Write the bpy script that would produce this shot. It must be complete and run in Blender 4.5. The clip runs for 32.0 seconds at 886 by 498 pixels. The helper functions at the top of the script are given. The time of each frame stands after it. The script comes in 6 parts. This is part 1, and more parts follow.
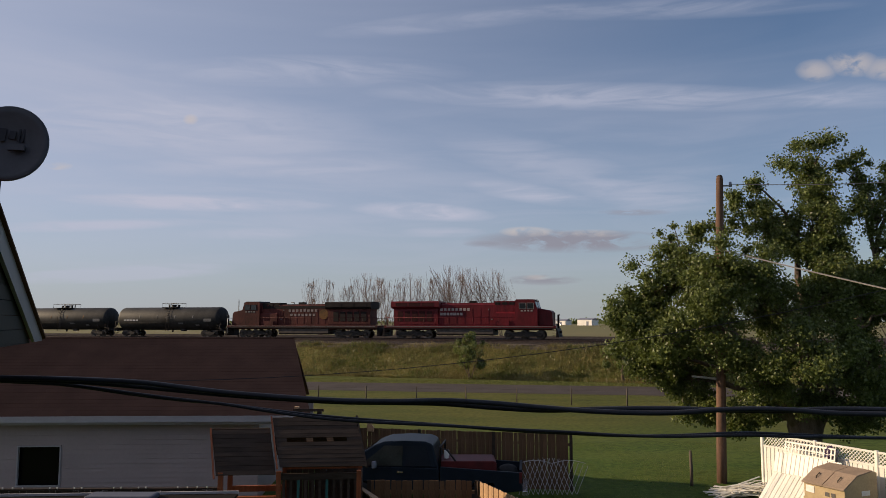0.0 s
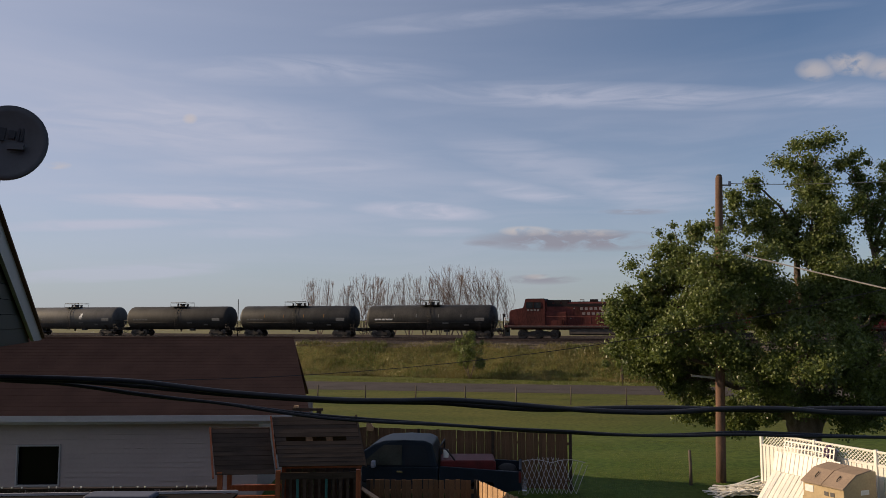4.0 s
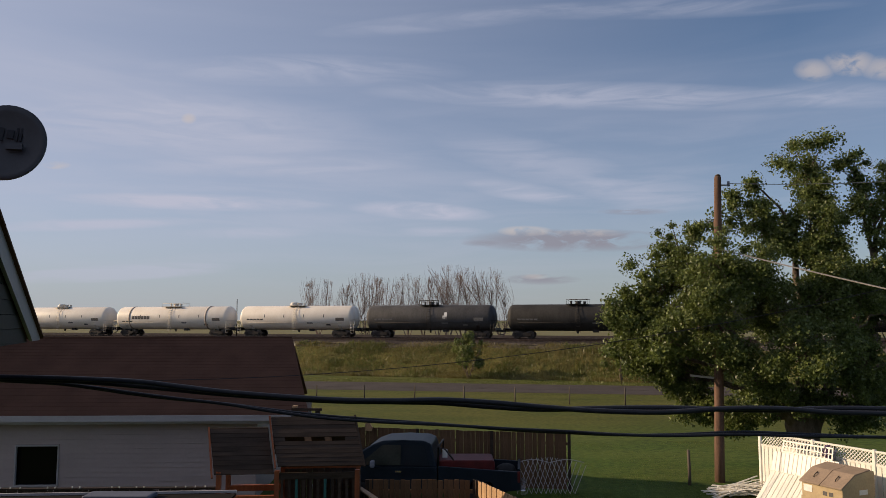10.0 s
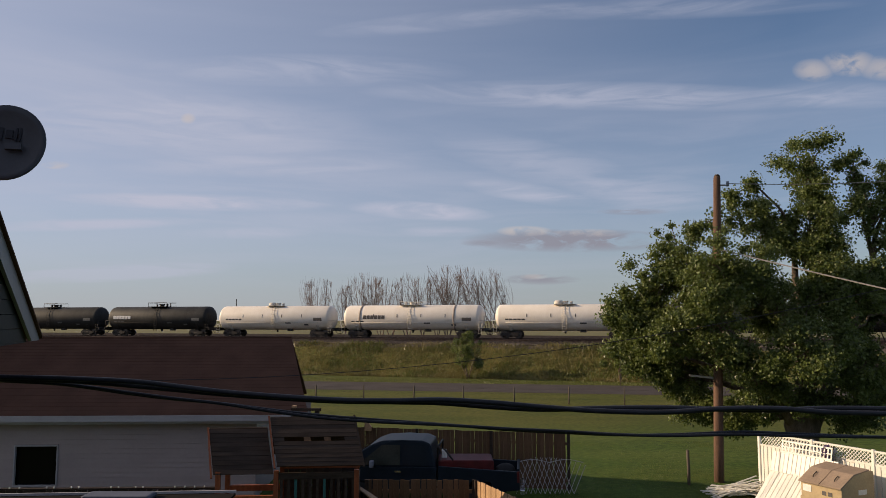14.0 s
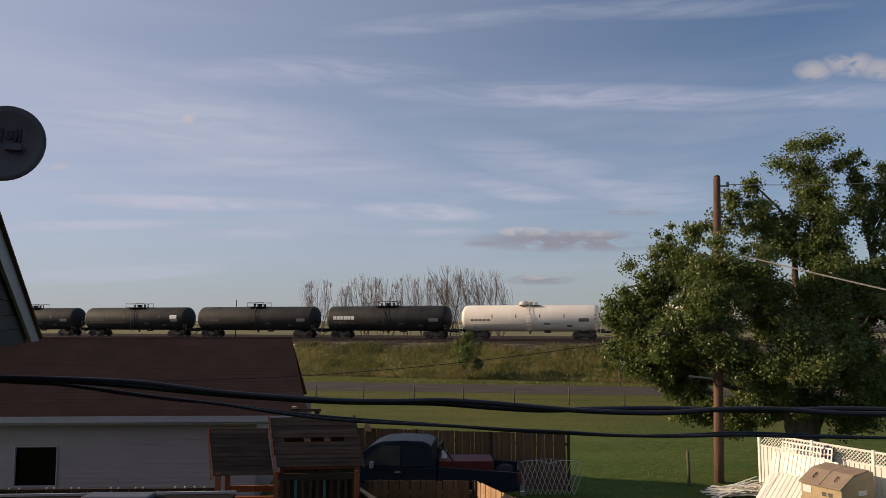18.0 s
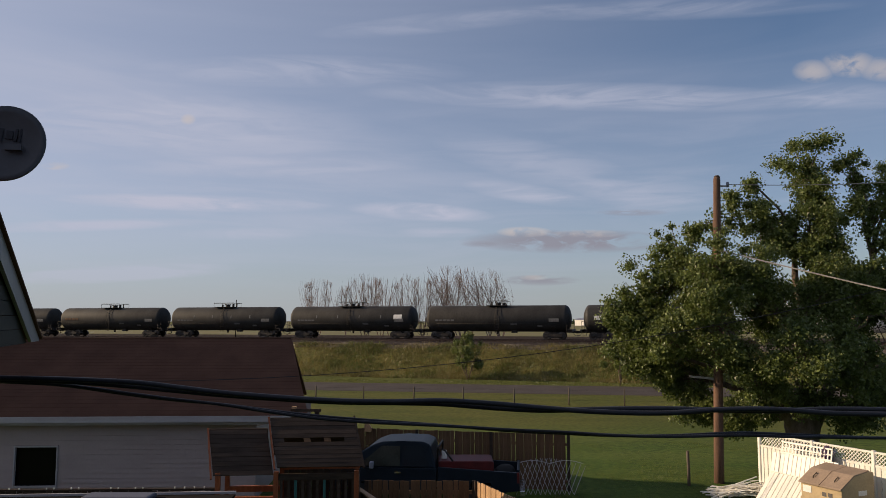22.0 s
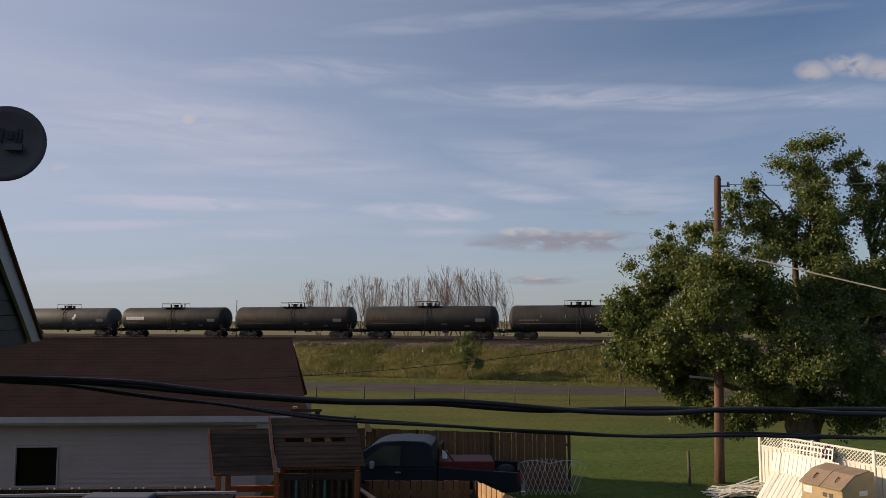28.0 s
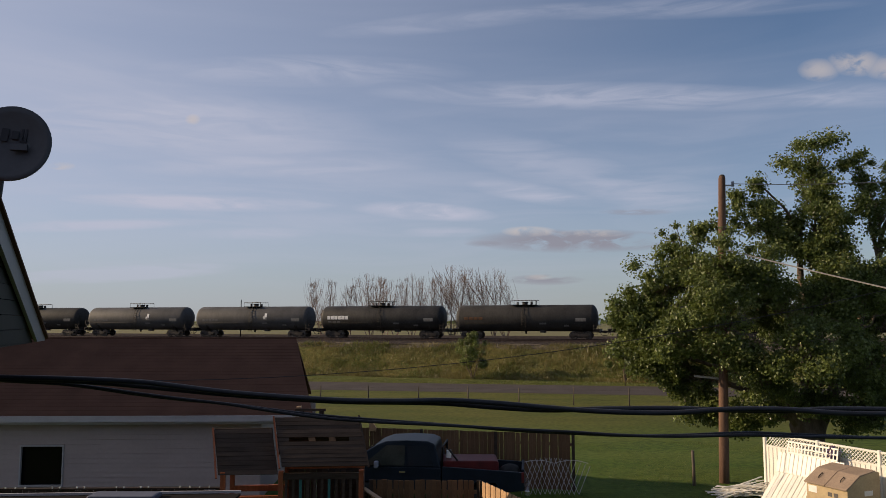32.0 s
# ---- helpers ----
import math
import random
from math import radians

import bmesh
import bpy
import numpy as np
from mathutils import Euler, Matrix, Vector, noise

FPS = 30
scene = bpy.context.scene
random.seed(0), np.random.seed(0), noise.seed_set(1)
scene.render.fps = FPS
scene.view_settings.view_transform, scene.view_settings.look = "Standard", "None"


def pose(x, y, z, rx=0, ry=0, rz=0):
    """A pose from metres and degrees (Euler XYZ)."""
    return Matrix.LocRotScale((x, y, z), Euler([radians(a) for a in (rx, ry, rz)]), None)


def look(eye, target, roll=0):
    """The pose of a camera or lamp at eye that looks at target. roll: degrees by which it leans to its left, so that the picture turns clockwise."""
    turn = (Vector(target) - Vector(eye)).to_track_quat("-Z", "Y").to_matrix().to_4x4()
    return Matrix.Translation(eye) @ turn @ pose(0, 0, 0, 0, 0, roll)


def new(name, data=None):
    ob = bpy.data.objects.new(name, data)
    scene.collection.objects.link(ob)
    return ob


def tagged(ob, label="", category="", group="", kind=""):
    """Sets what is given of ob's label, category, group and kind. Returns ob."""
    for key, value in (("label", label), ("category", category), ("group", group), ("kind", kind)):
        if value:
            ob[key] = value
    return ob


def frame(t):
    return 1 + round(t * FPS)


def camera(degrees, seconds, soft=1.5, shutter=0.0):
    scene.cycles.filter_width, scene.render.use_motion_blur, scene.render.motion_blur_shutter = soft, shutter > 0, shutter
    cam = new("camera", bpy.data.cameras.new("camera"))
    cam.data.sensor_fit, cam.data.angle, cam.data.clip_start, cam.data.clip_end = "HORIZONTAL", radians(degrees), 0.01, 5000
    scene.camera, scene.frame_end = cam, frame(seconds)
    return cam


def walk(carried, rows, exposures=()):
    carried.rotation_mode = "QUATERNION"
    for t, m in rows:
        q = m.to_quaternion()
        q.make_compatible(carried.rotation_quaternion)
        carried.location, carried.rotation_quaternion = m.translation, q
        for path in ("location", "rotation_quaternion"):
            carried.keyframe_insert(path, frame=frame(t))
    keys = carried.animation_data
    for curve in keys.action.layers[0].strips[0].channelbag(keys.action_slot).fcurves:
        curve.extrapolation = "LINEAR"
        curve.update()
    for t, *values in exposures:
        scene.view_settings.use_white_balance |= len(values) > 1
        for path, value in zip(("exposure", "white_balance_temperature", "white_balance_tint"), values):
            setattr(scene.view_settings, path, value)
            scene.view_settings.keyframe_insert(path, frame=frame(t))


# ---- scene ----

# camera: it stands on an upper deck and turns by a hair
cam = camera(60.0, 32.0, soft=0.85)
EYE = (0.0, 0.0, 5.6)


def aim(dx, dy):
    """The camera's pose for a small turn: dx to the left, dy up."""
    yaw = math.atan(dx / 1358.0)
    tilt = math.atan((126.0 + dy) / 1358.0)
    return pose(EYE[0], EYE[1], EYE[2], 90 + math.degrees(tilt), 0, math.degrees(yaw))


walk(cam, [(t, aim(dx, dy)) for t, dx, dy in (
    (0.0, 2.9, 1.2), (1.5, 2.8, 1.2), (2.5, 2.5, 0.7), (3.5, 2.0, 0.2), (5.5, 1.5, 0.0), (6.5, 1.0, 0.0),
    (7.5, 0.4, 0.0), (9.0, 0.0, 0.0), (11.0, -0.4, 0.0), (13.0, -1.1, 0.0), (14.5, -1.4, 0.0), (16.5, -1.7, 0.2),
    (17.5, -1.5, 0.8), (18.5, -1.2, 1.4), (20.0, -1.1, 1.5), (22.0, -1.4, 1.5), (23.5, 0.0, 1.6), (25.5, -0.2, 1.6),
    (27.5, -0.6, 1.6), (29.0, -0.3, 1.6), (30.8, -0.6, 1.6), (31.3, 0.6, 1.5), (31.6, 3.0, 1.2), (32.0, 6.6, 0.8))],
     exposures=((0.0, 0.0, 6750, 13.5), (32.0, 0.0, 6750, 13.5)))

# world and sun: evening sun from the left
SUN_EL, SUN_AZ = 20.5, 98.5
SUN_DIR = Vector((-math.sin(radians(SUN_AZ)) * math.cos(radians(SUN_EL)),
                  -math.cos(radians(SUN_AZ)) * math.cos(radians(SUN_EL)), math.sin(radians(SUN_EL))))
sun = new("sun", bpy.data.lights.new("sun", "SUN"))
sun.data.energy, sun.data.angle, sun.data.color = 5.4, radians(0.6), (1.0, 0.80, 0.55)
sun.matrix_world = look((0, 0, 60), Vector((0, 0, 60)) - SUN_DIR)

world = bpy.data.worlds.new("world")
scene.world = world
world.use_nodes = True


def sky():
    nt = world.node_tree
    N, L = nt.nodes, nt.links
    bg = N["Background"]
    tex = N.new("ShaderNodeTexSky")
    tex.sky_type, tex.sun_disc = "NISHITA", False
    tex.sun_elevation, tex.sun_rotation = radians(SUN_EL), radians(180 + SUN_AZ)
    tex.air_density, tex.dust_density, tex.ozone_density = 1.0, 0.1, 4.6
    co = N.new("ShaderNodeTexCoord")

    def math_node(op, a, b=None, clamp=False):
        n = N.new("ShaderNodeMath")
        n.operation, n.use_clamp = op, clamp
        for i, v in enumerate((a, b)):
            if v is None:
                continue
            if isinstance(v, (int, float)):
                n.inputs[i].default_value = v
            else:
                L.new(v, n.inputs[i])
        return n.outputs[0]

    def streaks(scale, rot, size, detail, lo, hi, dist=0.0):
        mp = N.new("ShaderNodeMapping")
        mp.inputs["Scale"].default_value, mp.inputs["Rotation"].default_value = scale, rot
        L.new(co.outputs["Generated"], mp.inputs[0])
        no = N.new("ShaderNodeTexNoise")
        no.inputs["Scale"].default_value, no.inputs["Detail"].default_value = size, detail
        no.inputs["Roughness"].default_value, no.inputs["Distortion"].default_value = 0.55, dist
        L.new(mp.outputs[0], no.inputs["Vector"])
        r = N.new("ShaderNodeMapRange")
        r.interpolation_type = "SMOOTHSTEP"
        r.inputs[1].default_value, r.inputs[2].default_value = lo, hi
        L.new(no.outputs[0], r.inputs[0])
        return r.outputs[0]

    sep = N.new("ShaderNodeSeparateXYZ")
    L.new(co.outputs["Generated"], sep.inputs[0])
    y_pos = math_node("MAXIMUM", sep.outputs[1], 0.05)
    u = math_node("DIVIDE", sep.outputs[0], y_pos)
    v = math_node("DIVIDE", sep.outputs[2], y_pos)

    def lens(uc, vc, hw, hh, slope=0.0):
        """A soft lens round a bearing and height: 1 in its middle, 0 past its rim."""
        du = math_node("SUBTRACT", u, uc)
        dv = math_node("SUBTRACT", v, vc)
        if slope:
            dv = math_node("ADD", dv, math_node("MULTIPLY", du, slope))
        du, dv = math_node("DIVIDE", du, hw), math_node("DIVIDE", dv, hh)
        d = math_node("ADD", math_node("MULTIPLY", du, du), math_node("MULTIPLY", dv, dv))
        return math_node("SUBTRACT", 1.0, d, True)

    def total(items, op="ADD"):
        out = items[0]
        for it in items[1:]:
            out = math_node(op, out, it)
        return out

    # thin cirrus all over the sky, and the single streaks of it: bearing, height, half width, half height, slope, strength
    big = streaks((0.8, 0.8, 4.2), (0.0, 0.07, 0.0), 1.6, 5.0, 0.36, 0.72, 0.5)
    fine = streaks((1.0, 1.0, 8.0), (0.0, -0.05, 0.0), 4.0, 9.0, 0.40, 0.74, 1.0)
    wide = streaks((0.6, 0.6, 3.0), (0.0, 0.02, 0.0), 1.2, 2.0, 0.38, 0.62)
    fibre = streaks((1.0, 1.0, 6.5), (0.0, 0.04, 0.0), 7.0, 10.0, 0.30, 0.66, 1.4)
    CIRRUS = ((0.012, 0.402, 0.19, 0.016, -0.1, 0.22), (0.325, 0.42, 0.26, 0.017, -0.03, 0.26), (-0.184, 0.333, 0.23, 0.024, 0.01, 0.24), (0.223, 0.298, 0.34, 0.021, 0.02, 0.38),
              (0.532, 0.299, 0.12, 0.02, 0.0, 0.26), (-0.378, 0.259, 0.29, 0.05, 0.0, 0.2), (0.124, 0.21, 0.14, 0.03, 0.2, 0.22), (-0.235, 0.202, 0.21, 0.016, 0.0, 0.2),
              (-0.33, 0.155, 0.19, 0.012, 0.03, 0.46), (-0.029, 0.143, 0.10, 0.013, 0.06, 0.55), (0.112, 0.167, 0.09, 0.014, 0.15, 0.36), (-0.47, 0.125, 0.17, 0.009, -0.03, 0.4),
              (0.272, 0.165, 0.13, 0.028, 0.0, 0.26), (-0.431, 0.061, 0.17, 0.012, -0.05, 0.7), (-0.255, 0.114, 0.09, 0.009, 0.0, 0.25), (-0.003, 0.116, 0.06, 0.008, 0.0, 0.26))
    single = total([math_node("MULTIPLY", lens(*c[:5]), c[5] * 1.15) for c in CIRRUS])
    single = math_node("MULTIPLY", single, math_node("ADD", math_node("MULTIPLY", fibre, 0.75), 0.25))
    cover = total([math_node("MULTIPLY", big, 0.14), math_node("MULTIPLY", math_node("MULTIPLY", fine, wide), 0.13), math_node("MULTIPLY", wide, 0.08), single])
    veil = N.new("ShaderNodeMapRange")
    veil.inputs[1].default_value, veil.inputs[2].default_value = 0.40, -0.62
    veil.inputs[3].default_value, veil.inputs[4].default_value = 0.05, 0.64
    L.new(sep.outputs[0], veil.inputs[0])
    cover = math_node("ADD", cover, veil.outputs[0], True)
    # a few heaped clouds: white ones, and grey-bellied ones low over the plain
    puff = streaks((1.0, 1.0, 1.8), (0, 0, 0), 30.0, 8.0, 0.36, 0.58, 0.4)
    white = total([math_node("MULTIPLY", lens(*c[:4]), c[4]) for c in (
        (0.497, 0.333, 0.030, 0.017, 0.6), (0.546, 0.343, 0.040, 0.020, 0.65), (0.590, 0.336, 0.04, 0.018, 0.55), (-0.338, 0.267, 0.011, 0.008, 0.6), (-0.511, 0.204, 0.02, 0.006, 0.7),
        (0.108, 0.1165, 0.038, 0.0075, 0.8), (0.19, 0.114, 0.05, 0.006, 0.45), (0.12, 0.0565, 0.02, 0.004, 0.4))], "MAXIMUM")
    white = math_node("MULTIPLY", white, puff, True)
    belly = streaks((1, 1, 3.2), (0, 0, 0), 17.0, 10.0, 0.36, 0.56, 1.2)
    grey = total([math_node("MULTIPLY", lens(*c[:4]), c[4]) for c in (
        (0.17, 0.104, 0.15, 0.0165, 1.2), (0.128, 0.053, 0.055, 0.0075, 0.9), (0.25, 0.142, 0.05, 0.005, 0.6), (0.06, 0.101, 0.04, 0.006, 0.8))], "MAXIMUM")
    grey = math_node("MULTIPLY", math_node("MULTIPLY", grey, belly, True), 0.85)

    def mix(a, b, f):
        n = N.new("ShaderNodeMix")
        n.data_type, n.clamp_factor = "RGBA", True
        L.new(f, n.inputs[0])
        for s, val in ((n.inputs[6], a), (n.inputs[7], b)):
            if isinstance(val, tuple):
                s.default_value = (*val, 1)
            else:
                L.new(val, s)
        return n.outputs[2]

    low = N.new("ShaderNodeMapRange")
    low.interpolation_type = "SMOOTHSTEP"
    low.inputs[1].default_value, low.inputs[2].default_value = 0.16, -0.02
    low.inputs[3].default_value, low.inputs[4].default_value = 0.0, 0.8
    L.new(sep.outputs[2], low.inputs[0])
    cover = math_node("MULTIPLY", cover, math_node("SUBTRACT", 1.0, math_node("MULTIPLY", low.outputs[0], 0.6)))
    c = mix(mix(tex.outputs[0], SKY_HAZE, low.outputs[0]), SKY_CLOUD, cover)
    c = mix(c, SKY_GREY, grey)
    c = mix(c, SKY_WHITE, white)
    L.new(c, bg.inputs[0])
    bg.inputs[1].default_value = 0.09


SKY_HAZE = (3.2, 3.75, 3.98)
SKY_CLOUD, SKY_GREY, SKY_WHITE = (5.2, 5.6, 6.95), (2.9, 2.9, 3.5), (6.2, 5.7, 5.5)
sky()


# ---- materials ----
def mat(name, col, rough=0.6, metal=0.0, scale=4.0, var=0.25, bump=0.15, fine=11.0, each=0.0, island=0.0, tint=None,
        stretch=(1, 1, 1), spec=0.3, glow=None):
    """A two-scale varied surface: a broad stain and a fine grain, with relief."""
    m = bpy.data.materials.new(name)
    m.use_nodes = True
    N, L = m.node_tree.nodes, m.node_tree.links
    b = N["Principled BSDF"]
    co = N.new("ShaderNodeTexCoord")
    mp = N.new("ShaderNodeMapping")
    mp.inputs["Scale"].default_value = stretch
    L.new(co.outputs["Object"], mp.inputs[0])
    heights = []
    for s, d in ((scale, 4.0), (scale * fine, 3.0)):
        n = N.new("ShaderNodeTexNoise")
        n.inputs["Scale"].default_value, n.inputs["Detail"].default_value = s, d
        L.new(mp.outputs[0], n.inputs["Vector"])
        heights.append(n.outputs[0])
    add = N.new("ShaderNodeMath")
    add.operation = "MULTIPLY_ADD"
    add.inputs[1].default_value = 0.6
    L.new(heights[1], add.inputs[0])
    L.new(heights[0], add.inputs[2])
    r = N.new("ShaderNodeMapRange")
    r.inputs[1].default_value, r.inputs[2].default_value = 0.55, 1.05
    L.new(add.outputs[0], r.inputs[0])
    mix = N.new("ShaderNodeMix")
    mix.data_type = "RGBA"
    dark = [c * (1 - var) for c in col]
    light = [min(1, c * (1 + var)) for c in (tint or col)]
    mix.inputs[6].default_value, mix.inputs[7].default_value = (*dark, 1), (*light, 1)
    L.new(r.outputs[0], mix.inputs[0])
    out = mix.outputs[2]
    for amount, node, socket in ((each, "ShaderNodeObjectInfo", "Random"), (island, "ShaderNodeNewGeometry", "Random Per Island")):
        if amount:
            info = N.new(node)
            k = N.new("ShaderNodeMapRange")
            k.inputs[3].default_value, k.inputs[4].default_value = 1 - amount, 1 + amount
            L.new(info.outputs[socket], k.inputs[0])
            hsv = N.new("ShaderNodeHueSaturation")
            L.new(k.outputs[0], hsv.inputs["Value"])
            L.new(out, hsv.inputs["Color"])
            out = hsv.outputs[0]
    L.new(out, b.inputs["Base Color"])
    b.inputs["Roughness"].default_value, b.inputs["Metallic"].default_value = rough, metal
    b.inputs["Specular IOR Level"].default_value = spec
    if bump:
        bp = N.new("ShaderNodeBump")
        bp.inputs["Strength"].default_value, bp.inputs["Distance"].default_value = bump, 0.02
        L.new(add.outputs[0], bp.inputs["Height"])
        L.new(bp.outputs[0], b.inputs["Normal"])
    if glow:
        b.inputs["Emission Color"].default_value, b.inputs["Emission Strength"].default_value = (*glow[:3], 1), glow[3]
    return m


def leaf_mat(name, col, tint, through_light=0.35, each=0.35, scale=1.2):
    m = mat(name, col, 0.4, 0, scale, 0.25, 0, 9, island=each, tint=tint, spec=0.5)
    N, L = m.node_tree.nodes, m.node_tree.links
    b = N["Principled BSDF"]
    tr = N.new("ShaderNodeBsdfTranslucent")
    L.new(b.inputs["Base Color"].links[0].from_socket, tr.inputs[0])
    mx = N.new("ShaderNodeMixShader")
    mx.inputs[0].default_value = through_light
    L.new(b.outputs[0], mx.inputs[1])
    L.new(tr.outputs[0], mx.inputs[2])
    L.new(mx.outputs[0], N["Material Output"].inputs[0])
    return m


M = {}
M["black_tank"] = mat("black_tank_paint", (0.02, 0.021, 0.021), 0.6, 0, 0.7, 0.45, 0.05, tint=(0.032, 0.03, 0.028), stretch=(1, 1, 0.5), spec=0.25)
M["grey_tank"] = mat("grey_tank_paint", (0.07, 0.068, 0.068), 0.65, 0, 0.7, 0.3, 0.05, stretch=(1, 1, 0.5), spec=0.22)
M["dark_tank"] = mat("charcoal_tank_paint", (0.034, 0.032, 0.03), 0.68, 0, 0.7, 0.4, 0.05, stretch=(1, 1, 0.5), spec=0.22)
M["white_tank"] = mat("white_tank_paint", (0.82, 0.73, 0.62), 0.45, 0, 0.7, 0.08, 0.04, tint=(0.80, 0.73, 0.64), stretch=(1, 1, 0.5))
M["band"] = mat("tank_band", (0.30, 0.24, 0.2), 0.6, 0, 2, 0.3, 0.05)
M["steel"] = mat("grimy_steel", (0.04, 0.035, 0.032), 0.6, 0.3, 2, 0.4, 0.1, spec=0.2)
M["wheel"] = mat("wheel_steel", (0.10, 0.085, 0.075), 0.45, 0.8, 3, 0.3, 0.05)
M["white_steel"] = mat("white_painted_steel", (0.6, 0.55, 0.48), 0.5, 0, 3, 0.15, 0.05)
M["mark"] = mat("white_marking", (0.75, 0.73, 0.7), 0.5, 0, 6, 0.12, 0)
M["mark_worn"] = mat("worn_white_marking", (0.30, 0.25, 0.235), 0.5, 0, 6, 0.35, 0)
M["mark_faint"] = mat("faint_white_marking", (0.21, 0.17, 0.165), 0.55, 0, 5, 0.45, 0)
M["mark_dark"] = mat("dark_marking", (0.1, 0.09, 0.085), 0.5, 0, 6, 0.15, 0)
M["mark_dim"] = mat("faded_marking", (0.16, 0.155, 0.15), 0.5, 0, 6, 0.3, 0)
M["mark_rust"] = mat("faded_orange_marking", (0.11, 0.052, 0.023), 0.6, 0, 6, 0.3, 0)
M["mark_yellow"] = mat("yellow_marking", (0.2, 0.095, 0.02), 0.5, 0, 3, 0.3, 0)
M["mark_amber"] = mat("sooty_amber_marking", (0.12, 0.055, 0.013), 0.6, 0, 1.5, 0.6, 0)
M["loco_red"] = mat("loco_red_paint", (0.10, 0.0065, 0.011), 0.5, 0, 0.55, 0.42, 0.03, 7, stretch=(1, 1, 0.35), spec=0.22)
M["loco_faded"] = mat("faded_loco_red_paint", (0.05, 0.011, 0.010), 0.65, 0, 0.6, 0.4, 0.05, tint=(0.08, 0.02, 0.017), stretch=(1, 1, 0.4), spec=0.2)
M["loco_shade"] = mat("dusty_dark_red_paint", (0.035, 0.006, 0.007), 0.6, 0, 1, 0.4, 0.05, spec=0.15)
M["loco_dark"] = mat("sooty_loco_paint", (0.016, 0.012, 0.012), 0.6, 0, 1, 0.4, 0.05, spec=0.15)
M["fuel"] = mat("dusty_fuel_tank", (0.09, 0.075, 0.065), 0.7, 0, 1.5, 0.3, 0.05, spec=0.15)
M["glass"] = mat("dark_glass", (0.02, 0.025, 0.03), 0.08, 0, 2, 0.1, 0, spec=0.5)
M["window_glass"] = mat("dark_window_glass", (0.006, 0.005, 0.005), 0.12, 0, 2, 0.1, 0, spec=0.12)
# paler base colour stands for the reflection and see-through of the front window
M["cab_glass_sheen"] = mat("cab_glass_sheen", (0.035, 0.04, 0.034), 0.12, 0, 2, 0.3, 0, spec=0.5)
M["lamp_glow"] = mat("lit_headlamp", (0.9, 0.85, 0.7), 0.2, 0, 2, 0.02, 0, glow=(1.0, 0.85, 0.6, 6.0))
M["rail"] = mat("worn_rail", (0.07, 0.05, 0.042), 0.6, 0.4, 3, 0.3, 0.1, spec=0.2)
M["sleeper"] = mat("creosoted_sleeper", (0.07, 0.055, 0.045), 0.85, 0, 4, 0.35, 0.3, each=0.25, spec=0.1)
M["ballast"] = mat("rusty_ballast", (0.032, 0.026, 0.023), 0.9, 0, 3, 0.4, 0.8, 8, tint=(0.05, 0.041, 0.037), spec=0.05)
M["gravel"] = mat("pale_gravel", (0.12, 0.10, 0.082), 0.95, 0, 2, 0.3, 0.5, 12, spec=0.05)
M["road"] = mat("grey_road", (0.07, 0.06, 0.055), 0.85, 0, 0.5, 0.2, 0.3, 30, spec=0.08)
M["wood_dark"] = mat("weathered_cedar", (0.053, 0.037, 0.028), 0.75, 0, 2, 0.3, 0.2, each=0.2, stretch=(1, 6, 6), spec=0.12)
# the orange of low sun on the cedar edges is put into this colour
M["wood_red"] = mat("sun_orange_cedar", (0.27, 0.075, 0.027), 0.6, 0, 2, 0.3, 0.2, each=0.15, stretch=(6, 6, 1))
M["fence_wood"] = mat("fence_board", (0.13, 0.073, 0.04), 0.75, 0, 1.5, 0.35, 0.25, each=0.14, stretch=(6, 6, 1), spec=0.12)
# pale orange tone that carries the evening sun on the gate fence
M["pale_wood"] = mat("pale_board", (0.42, 0.26, 0.14), 0.7, 0, 2, 0.25, 0.2, each=0.12)
M["post_wood"] = mat("grey_post", (0.09, 0.072, 0.055), 0.85, 0, 3, 0.3, 0.3, each=0.2, stretch=(5, 5, 1))
M["pole"] = mat("pole_wood", (0.135, 0.08, 0.056), 0.8, 0, 1.2, 0.4, 0.35, 14, stretch=(5, 5, 0.6), spec=0.12)
M["shingle"] = mat("brown_shingle", (0.098, 0.050, 0.034), 0.9, 0, 1.2, 0.16, 0.25, 30, each=0.025, spec=0.05)
M["siding"] = mat("white_siding", (0.40, 0.315, 0.29), 0.5, 0, 1, 0.06, 0.03, each=0.03, spec=0.2)
M["dark_siding"] = mat("dark_siding", (0.02, 0.022, 0.022), 0.6, 0, 1, 0.12, 0.05, each=0.06, spec=0.15)
M["trim"] = mat("white_trim", (0.41, 0.375, 0.375), 0.45, 0, 2, 0.08, 0.03)
# darker copy of the white trim: the gable's shade is put into the colour
M["shaded_trim"] = mat("shaded_trim", (0.23, 0.22, 0.23), 0.5, 0, 2, 0.1, 0.03)
M["white_vinyl"] = mat("white_vinyl", (0.74, 0.71, 0.64), 0.45, 0, 2, 0.08, 0.04, each=0.05)
M["void"] = mat("dark_interior", (0.015, 0.013, 0.012), 0.95, 0, 2, 0.3, 0, spec=0.05)
M["cable"] = mat("black_cable", (0.02, 0.02, 0.024), 0.42, 0, 8, 0.3, 0.1)
M["wire"] = mat("bare_wire", (0.26, 0.24, 0.22), 0.45, 0.5, 8, 0.2, 0.0)
M["dish"] = mat("grey_dish", (0.055, 0.058, 0.066), 0.5, 0, 3, 0.12, 0.03)
M["dish_mark"] = mat("dark_dish_mark", (0.012, 0.013, 0.018), 0.5, 0, 3, 0.1, 0)
M["truck_paint"] = mat("navy_truck_paint", (0.011, 0.017, 0.024), 0.38, 0.0, 2, 0.2, 0.0, spec=0.10)
M["tyre"] = mat("tyre_rubber", (0.02, 0.02, 0.02), 0.85, 0, 6, 0.2, 0.2)
